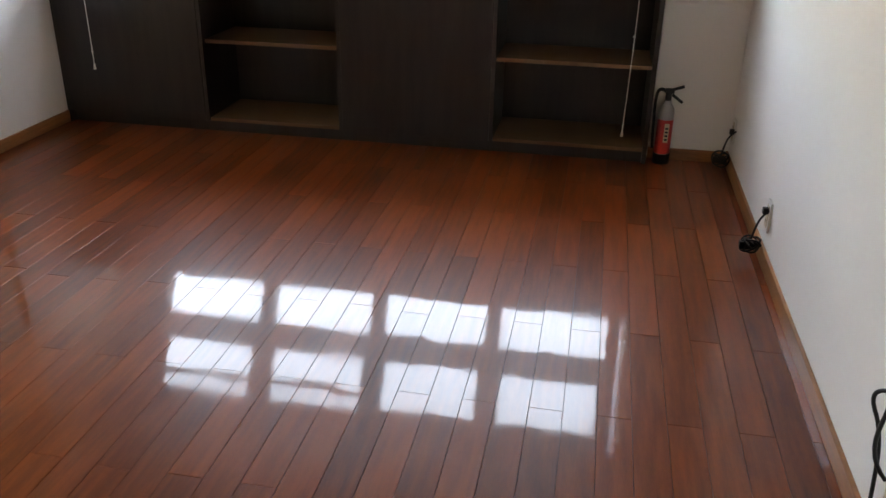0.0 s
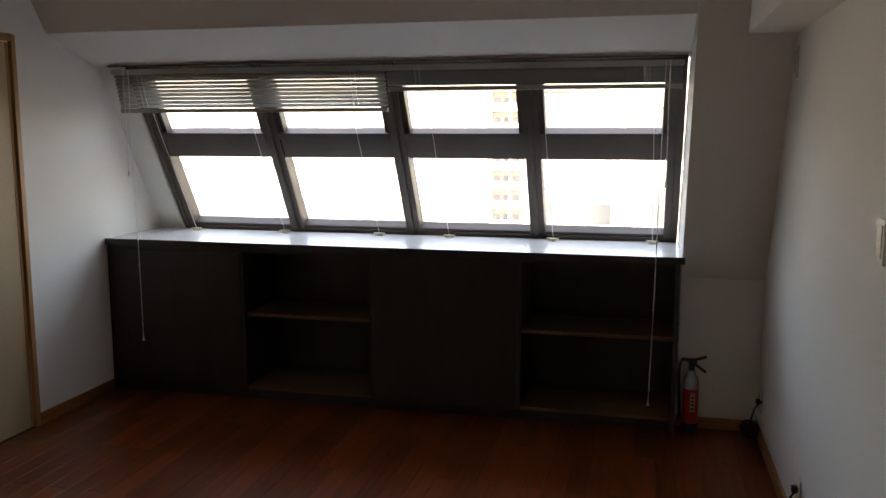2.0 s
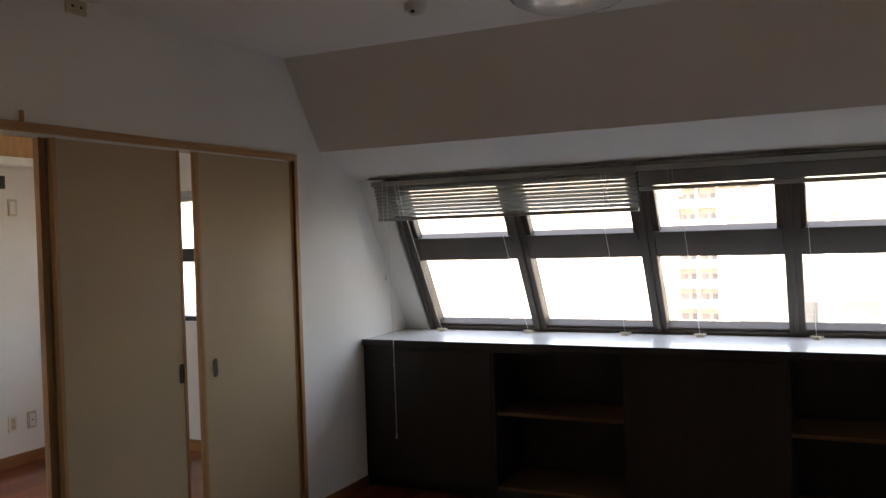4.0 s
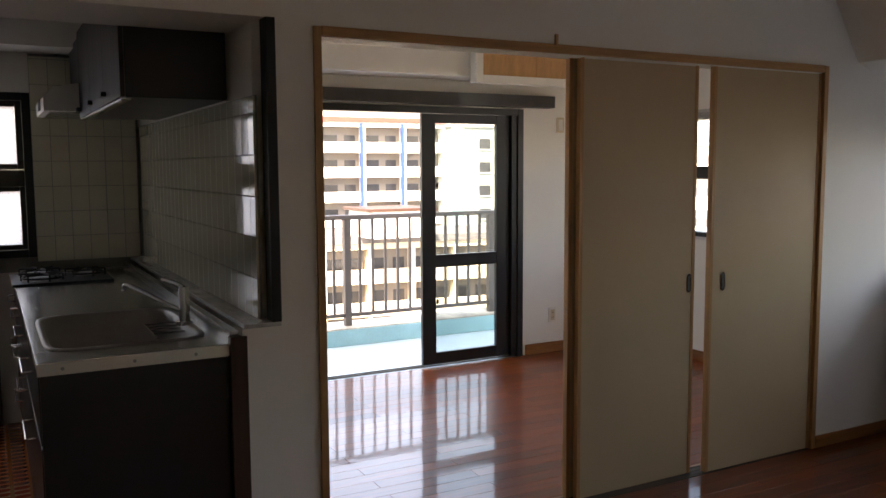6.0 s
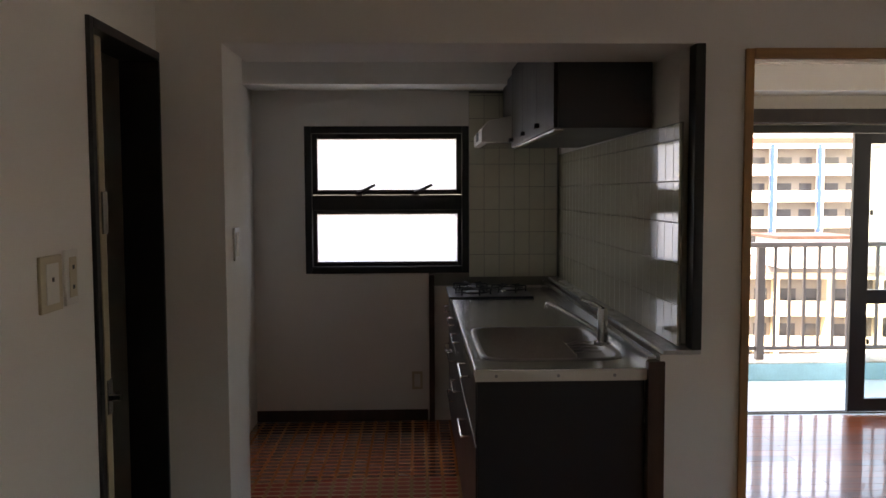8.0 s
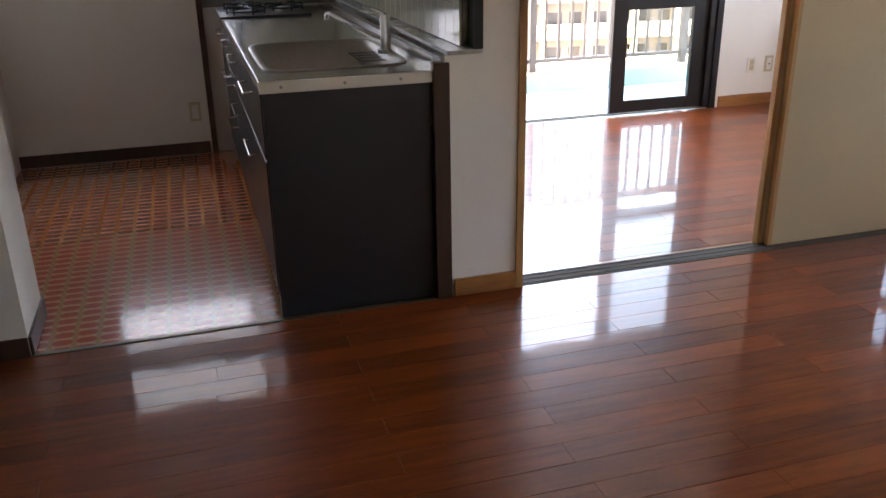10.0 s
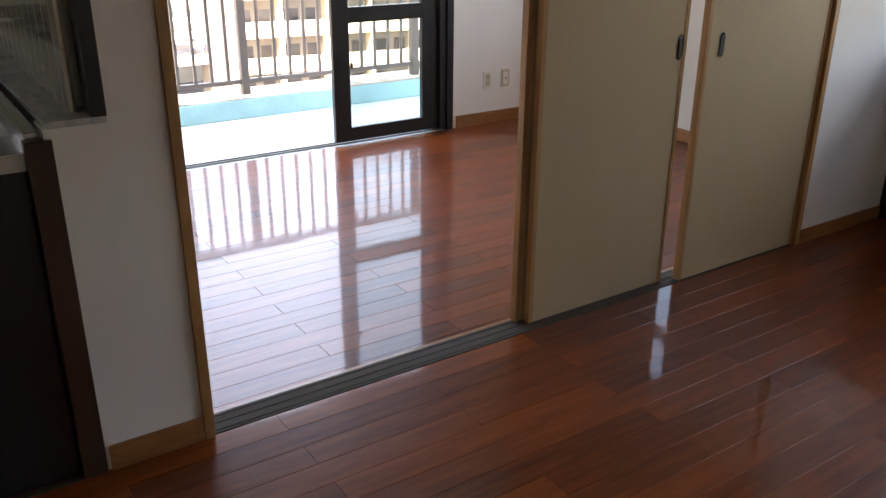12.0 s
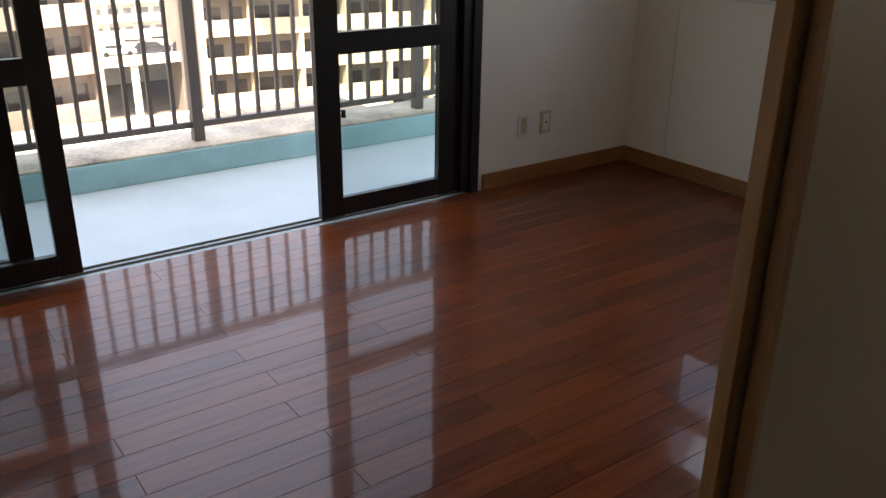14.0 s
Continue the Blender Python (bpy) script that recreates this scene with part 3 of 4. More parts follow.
def sash_leaf(y0, y1, w, latch, wide=0.75):
    r = base("sash", 0, 0, 0)
    r.parent = bdoor
    s = [((y0, w - 0.018, 0.018), (y0 + 0.113 * wide, w + 0.018, 1.893)), ((y1 - 0.085, w - 0.018, 0.018), (y1, w + 0.018, 1.893)), ((y0 + 0.1135 * wide, w - 0.016, 0.018), (y1 - 0.0855, w + 0.016, 0.105)),
         ((y0 + 0.1135 * wide, w - 0.016, 0.752), (y1 - 0.0855, w + 0.016, 0.847)), ((y0 + 0.1135 * wide, w - 0.016, 1.825), (y1 - 0.0855, w + 0.016, 1.893)),
         ((y0 - 0.004, w + 0.018, 0.02), (y0 + 0.018, w + 0.024, 1.89))]
    boxes("stile", yz_boxes(s), BRONZE, r, bevel=0.003)
    g = boxes("pane", yz_boxes([((y0 + 0.114 * wide, w - 0.003, 0.106), (y1 - 0.086, w + 0.003, 0.751)), ((y0 + 0.114 * wide, w - 0.003, 0.848), (y1 - 0.086, w + 0.003, 1.824))]), TINTED, r)
    g.visible_shadow = False
    if latch:
        boxes("latch", [((w + 0.018, y0 + 0.113 * wide if latch > 0 else y1 - 0.1, zz), (w + 0.035, y0 + 0.015 + 0.113 * wide if latch > 0 else y1 - 0.085, zz + 0.035)) for zz in (0.48, 1.35)], BLACK, r, bevel=0.002)


sash_leaf(3.277, 4.008, -0.03, 1, 1.0)
sash_leaf(1.56, 2.235, -0.03, 0)
sash_leaf(1.50, 2.08, -0.075, -1)
structure(boxes("trim_curtain_box", [((OX + 0.003, 1.43, 1.955), (OX + 0.10, 4.39, 2.045))], ESPRESSO, bevel=0.003), "dark brown wooden curtain pelmet over the balcony doors")

# bedroom north window
nwin = base("window_4", 0, NB, 0)
structure(nwin, "bedroom window in dark bronze frame")
boxes("frame", frame_boxes(NW0, NW1, 0.965, 1.88, 0.035, -0.01, 0.12), BRONZE, nwin, bevel=0.003)
boxes("sash", [((NW0 + 0.036, 0.02, 1.40), (NW1 - 0.036, 0.08, 1.50)), ((-4.12, 0.02, 1.0), (-4.06, 0.08, 1.40)), ((-4.12, 0.02, 1.501), (-4.06, 0.08, 1.845))], BRONZE, nwin, bevel=0.003)
pn = boxes("pane", [((NW0 + 0.036, 0.048, 1.001), (NW1 - 0.036, 0.052, 1.399)), ((NW0 + 0.036, 0.048, 1.501), (NW1 - 0.036, 0.052, 1.844))], PANE, nwin)
pn.visible_shadow = False
boxes("sill", [((NW0 - 0.02, -0.03, 0.945), (NW1 + 0.02, 0.0, 0.966))], TOP, nwin, bevel=0.003)


# ---- living room ----
# low cabinet under the dormer windows
cab = base("low_cabinet", -1.085, 4.91, 0)
CX0, CX1 = WX + 0.004 + 1.085, 0.535 + 1.085
boxes("worktop", [((CX0, -0.012, 0.885), (CX1 + 0.012, 0.60, 0.910))], [TOP], cab, bevel=0.002)
boxes("worktop_edge", [((CX0, -0.02, 0.878), (CX1 + 0.02, -0.0125, 0.913))], ESPRESSO, cab, bevel=0.002)
bays = [CX0, -0.765, 0.0, 0.815, CX1]
parts("side", [((CX0, 0, 0.0), (CX0 + 0.02, 0.58, 0.884)), ((CX1 - 0.022, 0, 0.0), (CX1, 0.58, 0.884))] + [((b - 0.01, 0.002, 0.06), (b + 0.01, 0.58, 0.884)) for b in bays[1:-1]], ESPRESSO, cab, bevel=0.002)
boxes("back", [((CX0 + 0.02, 0.43, 0.0), (CX1 - 0.022, 0.45, 0.884))], ESPRESSO, cab)
boxes("plinth", [((CX0 + 0.02, 0.03, 0.0), (CX1 - 0.022, 0.05, 0.058))], ESPRESSO, cab)
boxes("top_rail", [((CX0 + 0.021, 0.003, 0.855), (CX1 - 0.023, 0.02, 0.884))], ESPRESSO, cab)
for i, name in ((0, "door"), (2, "door")):
    d = base(name)
    d.parent = cab
    boxes("panel", [((bays[i] + 0.012, -0.002, 0.062), (bays[i + 1] - 0.012, 0.018, 0.853))], ESPRESSO, d, bevel=0.002)
for i, zz in ((1, 0.485), (3, 0.475)):
    boxes("shelf", [((bays[i] + 0.011, 0.03, zz), (bays[i + 1] - 0.011, 0.428, zz + 0.02))], RAWSHELF, cab, bevel=0.002)
    boxes("bottom", [((bays[i] + 0.011, 0.01, 0.06), (bays[i + 1] - 0.011, 0.428, 0.078))], RAWSHELF, cab, bevel=0.002)
tagged(cab, "long espresso-brown low cabinet with white top under the windows", "cabinet")


def blind(x0, x1, drop, slats):
    """A venetian blind drawn up to a stack, hung along the leaning window head."""
    r = base("venetian_blind", 0, 4.88, 1.872)
    down = Vector((0, 0.30, -1)).normalized()
    bm = bmesh.new()
    add_box(bm, (x0, -0.02, -0.028), (x1, 0.02, 0.0))
    mesh_object("head_rail", bm, BLIND, r, bevel=0.002)
    sl = bmesh.new()
    for i in range(slats):
        c = down * (0.035 + (drop - 0.05) * i / max(1, slats - 1))
        m = Matrix.Translation(c) @ Matrix.Rotation(radians(46), 4, "X")
        add_box(sl, (x0 + 0.004, -0.013, -0.0006), (x1 - 0.004, 0.013, 0.0006), 0, m)
    tagged(mesh_object("slat", sl, BLIND, r), kind="stuff")
    bt = bmesh.new()
    c = down * (drop + 0.0)
    add_box(bt, (x0 + 0.004, c.y - 0.014, c.z - 0.022), (x1 - 0.004, c.y + 0.014, c.z))
    mesh_object("bottom_rail", bt, BLIND, r, bevel=0.002)
    for xx in (x0 + 0.16, x0 + 0.185, x1 - 0.16, x1 - 0.185):
        ld = bmesh.new()
        add_tube(ld, (xx, -0.021, -0.02), (xx, c.y - 0.018, c.z), 0.0018, 6)
        mesh_object("ladder_cord", ld, CORD, r)
    return tagged(r, "white venetian blind drawn up at the window head", "blind", "dormer blinds")


blind(-2.585, -0.985, 0.225, 9)
blind(-0.98, 0.515, 0.115, 12)
boxes_rail = tagged(boxes("curtain_rail", [((-2.60, 4.85, 1.886), (0.53, 4.858, 1.893)), ((-2.60, 4.866, 1.886), (0.53, 4.874, 1.893))] + [((x, 4.846, 1.888), (x + 0.02, 4.88, 1.893)) for x in (-2.5, -1.2, -0.85, -0.2, 0.4)], BRONZEL), "thin brown double rail above the blinds", "rail")


def pull_cord(name, top, bottom, knots, group):
    r = base(name, *bottom)
    t = Vector(top) - Vector(bottom)
    wire("cord", [(0, 0, 0), t * 0.3 + Vector((0.004, 0, 0)), t * 0.7 + Vector((-0.003, 0, 0)), t], 0.0024, CORD, r)
    bm = bmesh.new()
    add_tube(bm, (0, 0, -0.02), (0, 0, 0.012), 0.008, 10, 0.004)
    mesh_object("tassel", bm, PLASTIC, r, smooth=True)
    for k in knots:
        bm = bmesh.new()
        bmesh.ops.create_uvsphere(bm, u_segments=8, v_segments=6, radius=0.006, matrix=Matrix.Translation(t * k))
        mesh_object("bead", bm, PLASTIC, r, smooth=True)
    return tagged(r, "thin white blind cord with plastic tassel hanging down", "cord", group)


pull_cord("blind_cord", (-2.475, 4.86, 1.87), (-2.47, 4.872, 0.34), (0.28, 0.05), "blind cords")
pull_cord("blind_cord", (0.43, 4.86, 1.87), (0.40, 4.872, 0.17), (0.28,), "blind cords")
pull_cord("blind_cord", (-2.50, 4.85, 1.87), (-2.495, 4.85, 1.30), (0.2,), "blind cords")
pull_cord("blind_cord", (0.45, 4.85, 1.87), (0.445, 4.85, 1.28), (0.2,), "blind cords")
for gx, vx in ((-2.40, 0), (-1.80, 0), (-1.19, 0), (-0.76, 0), (-0.15, 0), (0.40, 0)):
    c = base("cord_cleat", gx, 5.40, 0.911)
    bm = bmesh.new()
    bmesh.ops.create_cone(bm, cap_ends=True, segments=20, radius1=0.026, radius2=0.022, depth=0.016, matrix=Matrix.Translation((0, 0, 0.008)))
    add_box(bm, (-0.034, -0.008, 0.010), (0.034, 0.008, 0.018))
    mesh_object("body", bm, IVORY, c, bevel=0.001)
    wire("cord", [(0, 0, 0.015), (-0.01, -0.2, 0.35), (-0.02, -0.50, 0.90)], 0.0014, CORD, c)
    tagged(c, "small ivory cord cleat standing on the white cabinet top", "cleat", "cord cleats")

# fire extinguisher
fe = base("fire_extinguisher", 0.612, 4.968, 0)
fe.scale = (0.84, 0.84, 0.97)
lathe("cylinder", [(0, 0), (0.042, 0.0), (0.046, 0.012), (0.046, 0.27), (0.042, 0.295), (0.024, 0.32), (0.02, 0.335), (0, 0.335)], GREY, fe)
lathe("label", [(0.0466, 0.055), (0.0472, 0.057), (0.0472, 0.235), (0.0466, 0.237)], RED, fe)
lathe("foot", [(0.0, 0.0), (0.050, 0.0), (0.050, 0.05), (0.0466, 0.053)], BLACK, fe)
boxes("label_panel", [((-0.004, -0.0495, 0.12), (0.024, -0.046, 0.22))], IVORY, fe)
boxes("label_bar", [((0.001, -0.0502, 0.13 + 0.02 * i), (0.019, -0.0495, 0.14 + 0.02 * i)) for i in range(4)], BLACK, fe)
bm = bmesh.new()
add_tube(bm, (0, 0, 0.33), (0, 0, 0.375), 0.018, 14)
add_box(bm, (-0.02, -0.014, 0.372), (0.03, 0.014, 0.395))
add_tube(bm, (0.02, 0, 0.39), (0.085, 0, 0.41), 0.008, 8)
add_tube(bm, (0.02, 0, 0.365), (0.085, 0, 0.325), 0.008, 8)
mesh_object("valve", bm, BLACK, fe, bevel=0.0015)
wire("hose", [(-0.015, 0, 0.38), (-0.05, 0, 0.40), (-0.075, -0.005, 0.36), (-0.07, -0.01, 0.2), (-0.062, -0.02, 0.08)], 0.009, BLACK, fe)
tagged(fe, "small grey fire extinguisher with red label on the floor", "fire extinguisher")


def plate(name, x, y, z, face, w, h, mat, marks, label, cat, group=""):
    """A wall plate; face: the angle about z of its outward side, 0 looks to +x."""
    r = base(name, x, y, z, face)
    boxes("cover", [((0.0, -w / 2, -h / 2), (0.009, w / 2, h / 2))], mat, r, bevel=0.003)
    boxes("insert", [((0.009, -w * 0.28, -h * 0.36), (0.0115, w * 0.28, h * 0.36))], IVORY if label.startswith("ivory outlet plate high") or mat is PLASTIC else PLASTIC, r, bevel=0.001)
    spans = [((0.0115, a - 0.0015 if k == "s" else a - 0.006, b - 0.005), (0.0122, a + 0.0015 if k == "s" else a + 0.006, b + 0.005)) for k, a, b in marks]
    if spans:
        parts("slot", spans, BLACK, r)
    return tagged(r, label, cat, group)


SL = [("s", -0.006, 0.02), ("s", 0.006, 0.02), ("s", -0.006, -0.02), ("s", 0.006, -0.02)]
plate("wall_outlet", EX, 3.84, 0.185, 180, 0.07, 0.12, PLASTIC, SL, "white double wall outlet above the baseboard", "outlet", "outlets")
plate("wall_outlet", EX, 4.93, 0.20, 180, 0.07, 0.12, PLASTIC, SL, "white double wall outlet above the baseboard", "outlet", "outlets")
plate("wall_outlet", EX, 2.23, 0.185, 180, 0.07, 0.12, PLASTIC, SL, "white double wall outlet above the baseboard", "outlet", "outlets")
plate("wall_outlet", OX, 4.445, 0.305, 0, 0.07, 0.12, PLASTIC, SL, "white double wall outlet on the bedroom wall", "outlet", "outlets")
plate("antenna_socket", OX, 4.60, 0.305, 0, 0.07, 0.12, IVORY, [("d", 0, 0)], "ivory aerial socket on the bedroom wall", "socket")
plate("wall_plate", OX, 4.51, 1.83, 0, 0.07, 0.12, IVORY, [], "ivory blank plate high on the bedroom wall", "wall plate")
plate("wall_plate", EX, 4.43, 1.82, 180, 0.05, 0.13, PLASTIC, [], "white blank plate high on the wall", "wall plate")
plate("light_switch", EX, 2.965, 1.255, 180, 0.07, 0.12, PLASTIC, [], "white light switch plate with chrome edge", "switch", "switches")
plate("light_switch", WX - 0.15, KY0, 1.33, 90, 0.07, 0.12, PLASTIC, [], "white light switch plate on the kitchen post", "switch", "switches")
plate("light_switch", -1.94, SY, 1.305, 90, 0.075, 0.14, PLASTIC, [("d", 0, 0.025), ("d", 0, -0.025)], "white light switch plate beside the dark door", "switch", "switches")
plate("heater_control", -1.82, SY, 1.30, 90, 0.12, 0.135, IVORY, [("d", 0, 0.01)], "ivory heater control panel with small display", "control panel")
ib = plate("wall_outlet", WX, 2.825, 2.483, 0, 0.10, 0.06, IVORY, [("d", 0.02, 0), ("d", -0.02, 0)], "ivory outlet plate high on the wall", "outlet", "high outlets")
plate("wall_outlet", OX, 0.36, 0.27, 0, 0.07, 0.12, IVORY, [], "ivory outlet plate low on the kitchen wall", "outlet", "kitchen outlets")
nub = tagged(boxes("door_latch", [((WX + 0.0125, 2.545, 2.0), (WX + 0.022, 2.56, 2.045))], TRIM, bevel=0.002), "small wooden peg on the door head", "peg")


def cable_bundle(name, x, y, z0, seed):
    """A black flex with plug, coiled up by the outlet."""
    rnd = random.Random(seed)
    r = base(name, x, y, z0)
    wire("flex", [(0.01, 0, 0.09), (-0.02, 0.0, 0.07), (-0.04, 0.0, 0.0), (-0.045, 0.01, -0.06)], 0.0045, BLACK, r)
    for k in range(6):
        a, s = rnd.uniform(-0.5, 0.5), rnd.uniform(0.022, 0.045)
        wire("loop", [(-0.045 + math.cos(t) * s * math.cos(a), math.sin(t) * s * 0.8 + math.cos(t) * s * math.sin(a), -0.055 + math.sin(t + k) * s * 0.75) for t in [i * 0.7 for i in range(10)]], 0.0042, BLACK, r)
    boxes("plug", [((-0.022, -0.012, 0.075), (0.0, 0.012, 0.1))], BLACK, r, bevel=0.004)
    boxes("tie", [((-0.085, -0.012, -0.075), (-0.02, 0.012, -0.045))], BLACK, r, bevel=0.005)
    return tagged(r, "black flex coiled up and plugged into the outlet", "cable", "coiled cables")


cable_bundle("coiled_cable", EX - 0.012, 3.82, 0.125, 3)
cable_bundle("coiled_cable", EX - 0.012, 4.87, 0.125, 8)
tagged(wire("loose_cable", [(EX - 0.012, 2.26, 0.21), (EX - 0.06, 2.27, 0.26), (EX - 0.012, 2.32, 0.40), (EX - 0.05, 2.37, 0.36), (EX - 0.015, 2.33, 0.28), (EX - 0.02, 2.28, 0.12), (EX - 0.03, 2.24, 0.006), (EX - 0.06, 2.1, 0.006)], 0.005, BLACK), "black flex hanging from the outlet on the wall", "cable")

# ceiling lamp and detector
lamp = base("ceiling_lamp", -0.97, 3.72, CEZ)
lathe("cover", [(0.0, -0.10), (0.10, -0.094), (0.18, -0.075), (0.235, -0.045), (0.25, -0.015), (0.245, -0.012)], LAMPS, lamp, 56)
lathe("rim", [(0.245, -0.02), (0.262, -0.018), (0.262, 0.0), (0.2, 0.0)], CHROME, lamp, 56)
tagged(lamp, "round frosted ceiling lamp with chrome rim, switched off", "lamp")
det = base("smoke_detector", -1.61, 3.62, CEZ)
lathe("body", [(0.0, -0.045), (0.03, -0.045), (0.034, -0.03), (0.05, -0.025), (0.052, 0.0)], PLASTIC, det)
boxes("indicator", [((-0.008, -0.036, -0.044), (0.008, -0.03, -0.034))], BLACK, det)
tagged(det, "round white smoke detector on the ceiling", "smoke detector")

# plywood patch on the bedroom beam
pp = base("duct_box", OX, 4.02, 2.095)
boxes("casing", [((0.275, -0.50, 0.0), (0.36, -0.44, 0.36)), ((0.275, 0.44, 0.0), (0.36, 0.47, 0.36)), ((0.275, -0.44, 0.0), (0.36, 0.44, 0.055))], PAPER, pp, bevel=0.003)
boxes("board", [((0.2755, -0.44, 0.056), (0.34, 0.02, 0.355)), ((0.2755, 0.022, 0.056), (0.34, 0.439, 0.355))], PLY, pp)
tagged(pp, "opened white duct box with bare plywood patches", "duct box")
vent = base("wall_vent", OX, 4.80, 1.76)
bm = bmesh.new()
bmesh.ops.create_cone(bm, cap_ends=True, segments=28, radius1=0.06, radius2=0.05, depth=0.02, matrix=Matrix.Translation((0.01, 0, 0)) @ Matrix.Rotation(radians(90), 4, "Y"))
mesh_object("cover", bm, IVORY, vent)
tagged(vent, "round ivory vent cover on the bedroom wall", "vent")
pull_cord("blind_cord", (-5.03, NB - 0.03, 1.9), (-5.01, NB - 0.03, 0.115), (0.33,), "bedroom cords")
rb = base("rolled_blind", 0, NB - 0.045, 1.92)
boxes("head_rail", [((-5.08, -0.02, -0.03), (NW1 + 0.05, 0.02, 0.0))], BLIND, rb, bevel=0.003)
boxes("slat", [((-5.07, -0.014, -0.036 - 0.006 * i), (NW1 + 0.04, 0.014, -0.033 - 0.006 * i)) for i in range(8)], BLIND, rb)
tagged(rb, "white venetian blind drawn up over the bedroom window", "blind")

# ---- kitchen ----
kit = base("kitchen_unit", -4.0, 0.86, 0)
kx0, kx1, ky0, ky1 = OX + 0.02 + 4.0, WX - 0.02 + 4.0, 0.565 - 0.86, 1.215 - 0.86
sx0, sx1, sy0, sy1 = 0.38, 1.10, -0.24, 0.27
boxes("end_panel", [((kx1 - 0.02, ky0 + 0.008, 0.0), (kx1, 1.17 - 0.86, 0.845))], BLACKP, kit, bevel=0.002)
boxes("carcass", [((kx0, ky0 + 0.025, 0.09), (sx0 - 0.05, ky1 - 0.005, 0.845)), ((sx0 - 0.049, ky0 + 0.025, 0.09), (kx1 - 0.021, ky1 - 0.005, 0.65)), ((kx0, ky0 + 0.09, 0.0), (kx1 - 0.021, ky1 - 0.005, 0.088))], BLACKP, kit)
boxes("worktop", [((kx0, ky0, 0.85), (sx0, ky1, 0.888)), ((sx1, ky0, 0.85), (kx1, ky1, 0.888)), ((sx0, ky0, 0.85), (sx1, sy0, 0.888)), ((sx0, sy1, 0.85), (sx1, ky1, 0.888)), ((kx0, ky1 - 0.035, 0.888), (kx1, ky1, 0.93))], STEEL, kit, bevel=0.004)
boxes("worktop_edge", [((kx1, ky0, 0.846), (kx1 + 0.012, ky1 - 0.02, 0.886))], PLASTIC, kit, bevel=0.002)
for yy in (-0.22, 0.0, 0.2):
    bmr = bmesh.new()
    add_tube(bmr, (kx1 + 0.012, yy, 0.866), (kx1 + 0.014, yy, 0.866), 0.006, 10)
    mesh_object("rivet", bmr, GREY, kit)
bm = bmesh.new()
cxs, cys = (sx0 + sx1) / 2, (sy0 + sy1) / 2
loops = []
for grow, zz in ((0.022, 0.8885), (0.020, 0.893), (0.004, 0.893), (-0.004, 0.887), (-0.016, 0.76), (-0.03, 0.728), (-0.07, 0.716), (-0.2, 0.714)):
    ring = []
    for k in range(48):
        a = k * math.tau / 48
        ring.append(bm.verts.new((cxs + math.copysign(abs(math.cos(a)) ** 0.28, math.cos(a)) * ((sx1 - sx0) / 2 + grow), cys + math.copysign(abs(math.sin(a)) ** 0.28, math.sin(a)) * ((sy1 - sy0) / 2 + grow), zz)))
    loops.append(ring)
for p, q in zip(loops, loops[1:]):
    for k in range(48):
        bm.faces.new((p[k], p[(k + 1) % 48], q[(k + 1) % 48], q[k]))
bm.faces.new(loops[-1])
bmesh.ops.recalc_face_normals(bm, faces=bm.faces)
mesh_object("sink", bm, SINK, kit, smooth=True)
bm = bmesh.new()
for i in range(4):
    add_tube(bm, (sx0 + 0.22 + 0.07 * i, sy1 - 0.13, 0.86), (sx0 + 0.22 + 0.07 * i, sy1 - 0.012, 0.86), 0.004, 6)
add_tube(bm, (sx0 + 0.2, sy1 - 0.13, 0.86), (sx1 - 0.2, sy1 - 0.13, 0.86), 0.004, 6)
mesh_object("sink_rack", bm, CHROME, kit)
# drawers and doors along the front
cols = [kx0, kx0 + 0.60, kx0 + 1.05, kx0 + 1.68, kx1 - 0.021]
for a, b in zip(cols, cols[1:]):
    rows = ((0.10, 0.42), (0.43, 0.64), (0.65, 0.84)) if b - a < 0.5 else ((0.10, 0.60), (0.61, 0.84))
    for z0, z1 in rows:
        d = base("drawer")
        d.parent = kit
        boxes("front", [((a + 0.003, ky0 + 0.004, z0), (b - 0.003, ky0 + 0.023, z1))], BLACKP, d, bevel=0.002)
        bm = bmesh.new()
        m0, m1 = (a + b) / 2 - 0.13, (a + b) / 2 + 0.13
        add_tube(bm, (m0, ky0 - 0.032, z1 - 0.05), (m1, ky0 - 0.032, z1 - 0.05), 0.0045, 10)
        for xx in (m0 + 0.005, m1 - 0.005):
            add_tube(bm, (xx, ky0 - 0.032, z1 - 0.05), (xx, ky0 + 0.005, z1 - 0.05), 0.005, 8)
        mesh_object("handle", bm, CHROME, d)
tagged(kit, "black kitchen unit with steel worktop, sink and chrome handles", "kitchen unit")
fau = base("faucet", -3.19, 1.12, 0.888)
bm = bmesh.new()
add_tube(bm, (0, 0, 0), (0, 0, 0.015), 0.034, 20)
add_tube(bm, (0, 0, 0.015), (0, 0, 0.125), 0.022, 20, 0.020)
add_tube(bm, (0, 0, 0.125), (0, 0, 0.15), 0.023, 20, 0.018)
mesh_object("body", bm, CHROME, fau, smooth=False)
wire("spout", [(0, 0, 0.05), (-0.06, -0.03, 0.06), (-0.28, -0.13, 0.115), (-0.35, -0.165, 0.13), (-0.37, -0.175, 0.118), (-0.37, -0.175, 0.10)], 0.010, CHROME, fau)
wire("lever", [(0, 0, 0.148), (-0.03, -0.02, 0.165), (-0.11, -0.06, 0.17)], 0.009, CHROME, fau)
tagged(fau, "chrome single-lever kitchen faucet beside the sink", "faucet")
sto = base("gas_hob", -4.97, 0.80, 0.888)
boxes("plate", [((-0.27, -0.25, 0.0), (0.27, 0.25, 0.014))], BLACKP, sto, bevel=0.004)
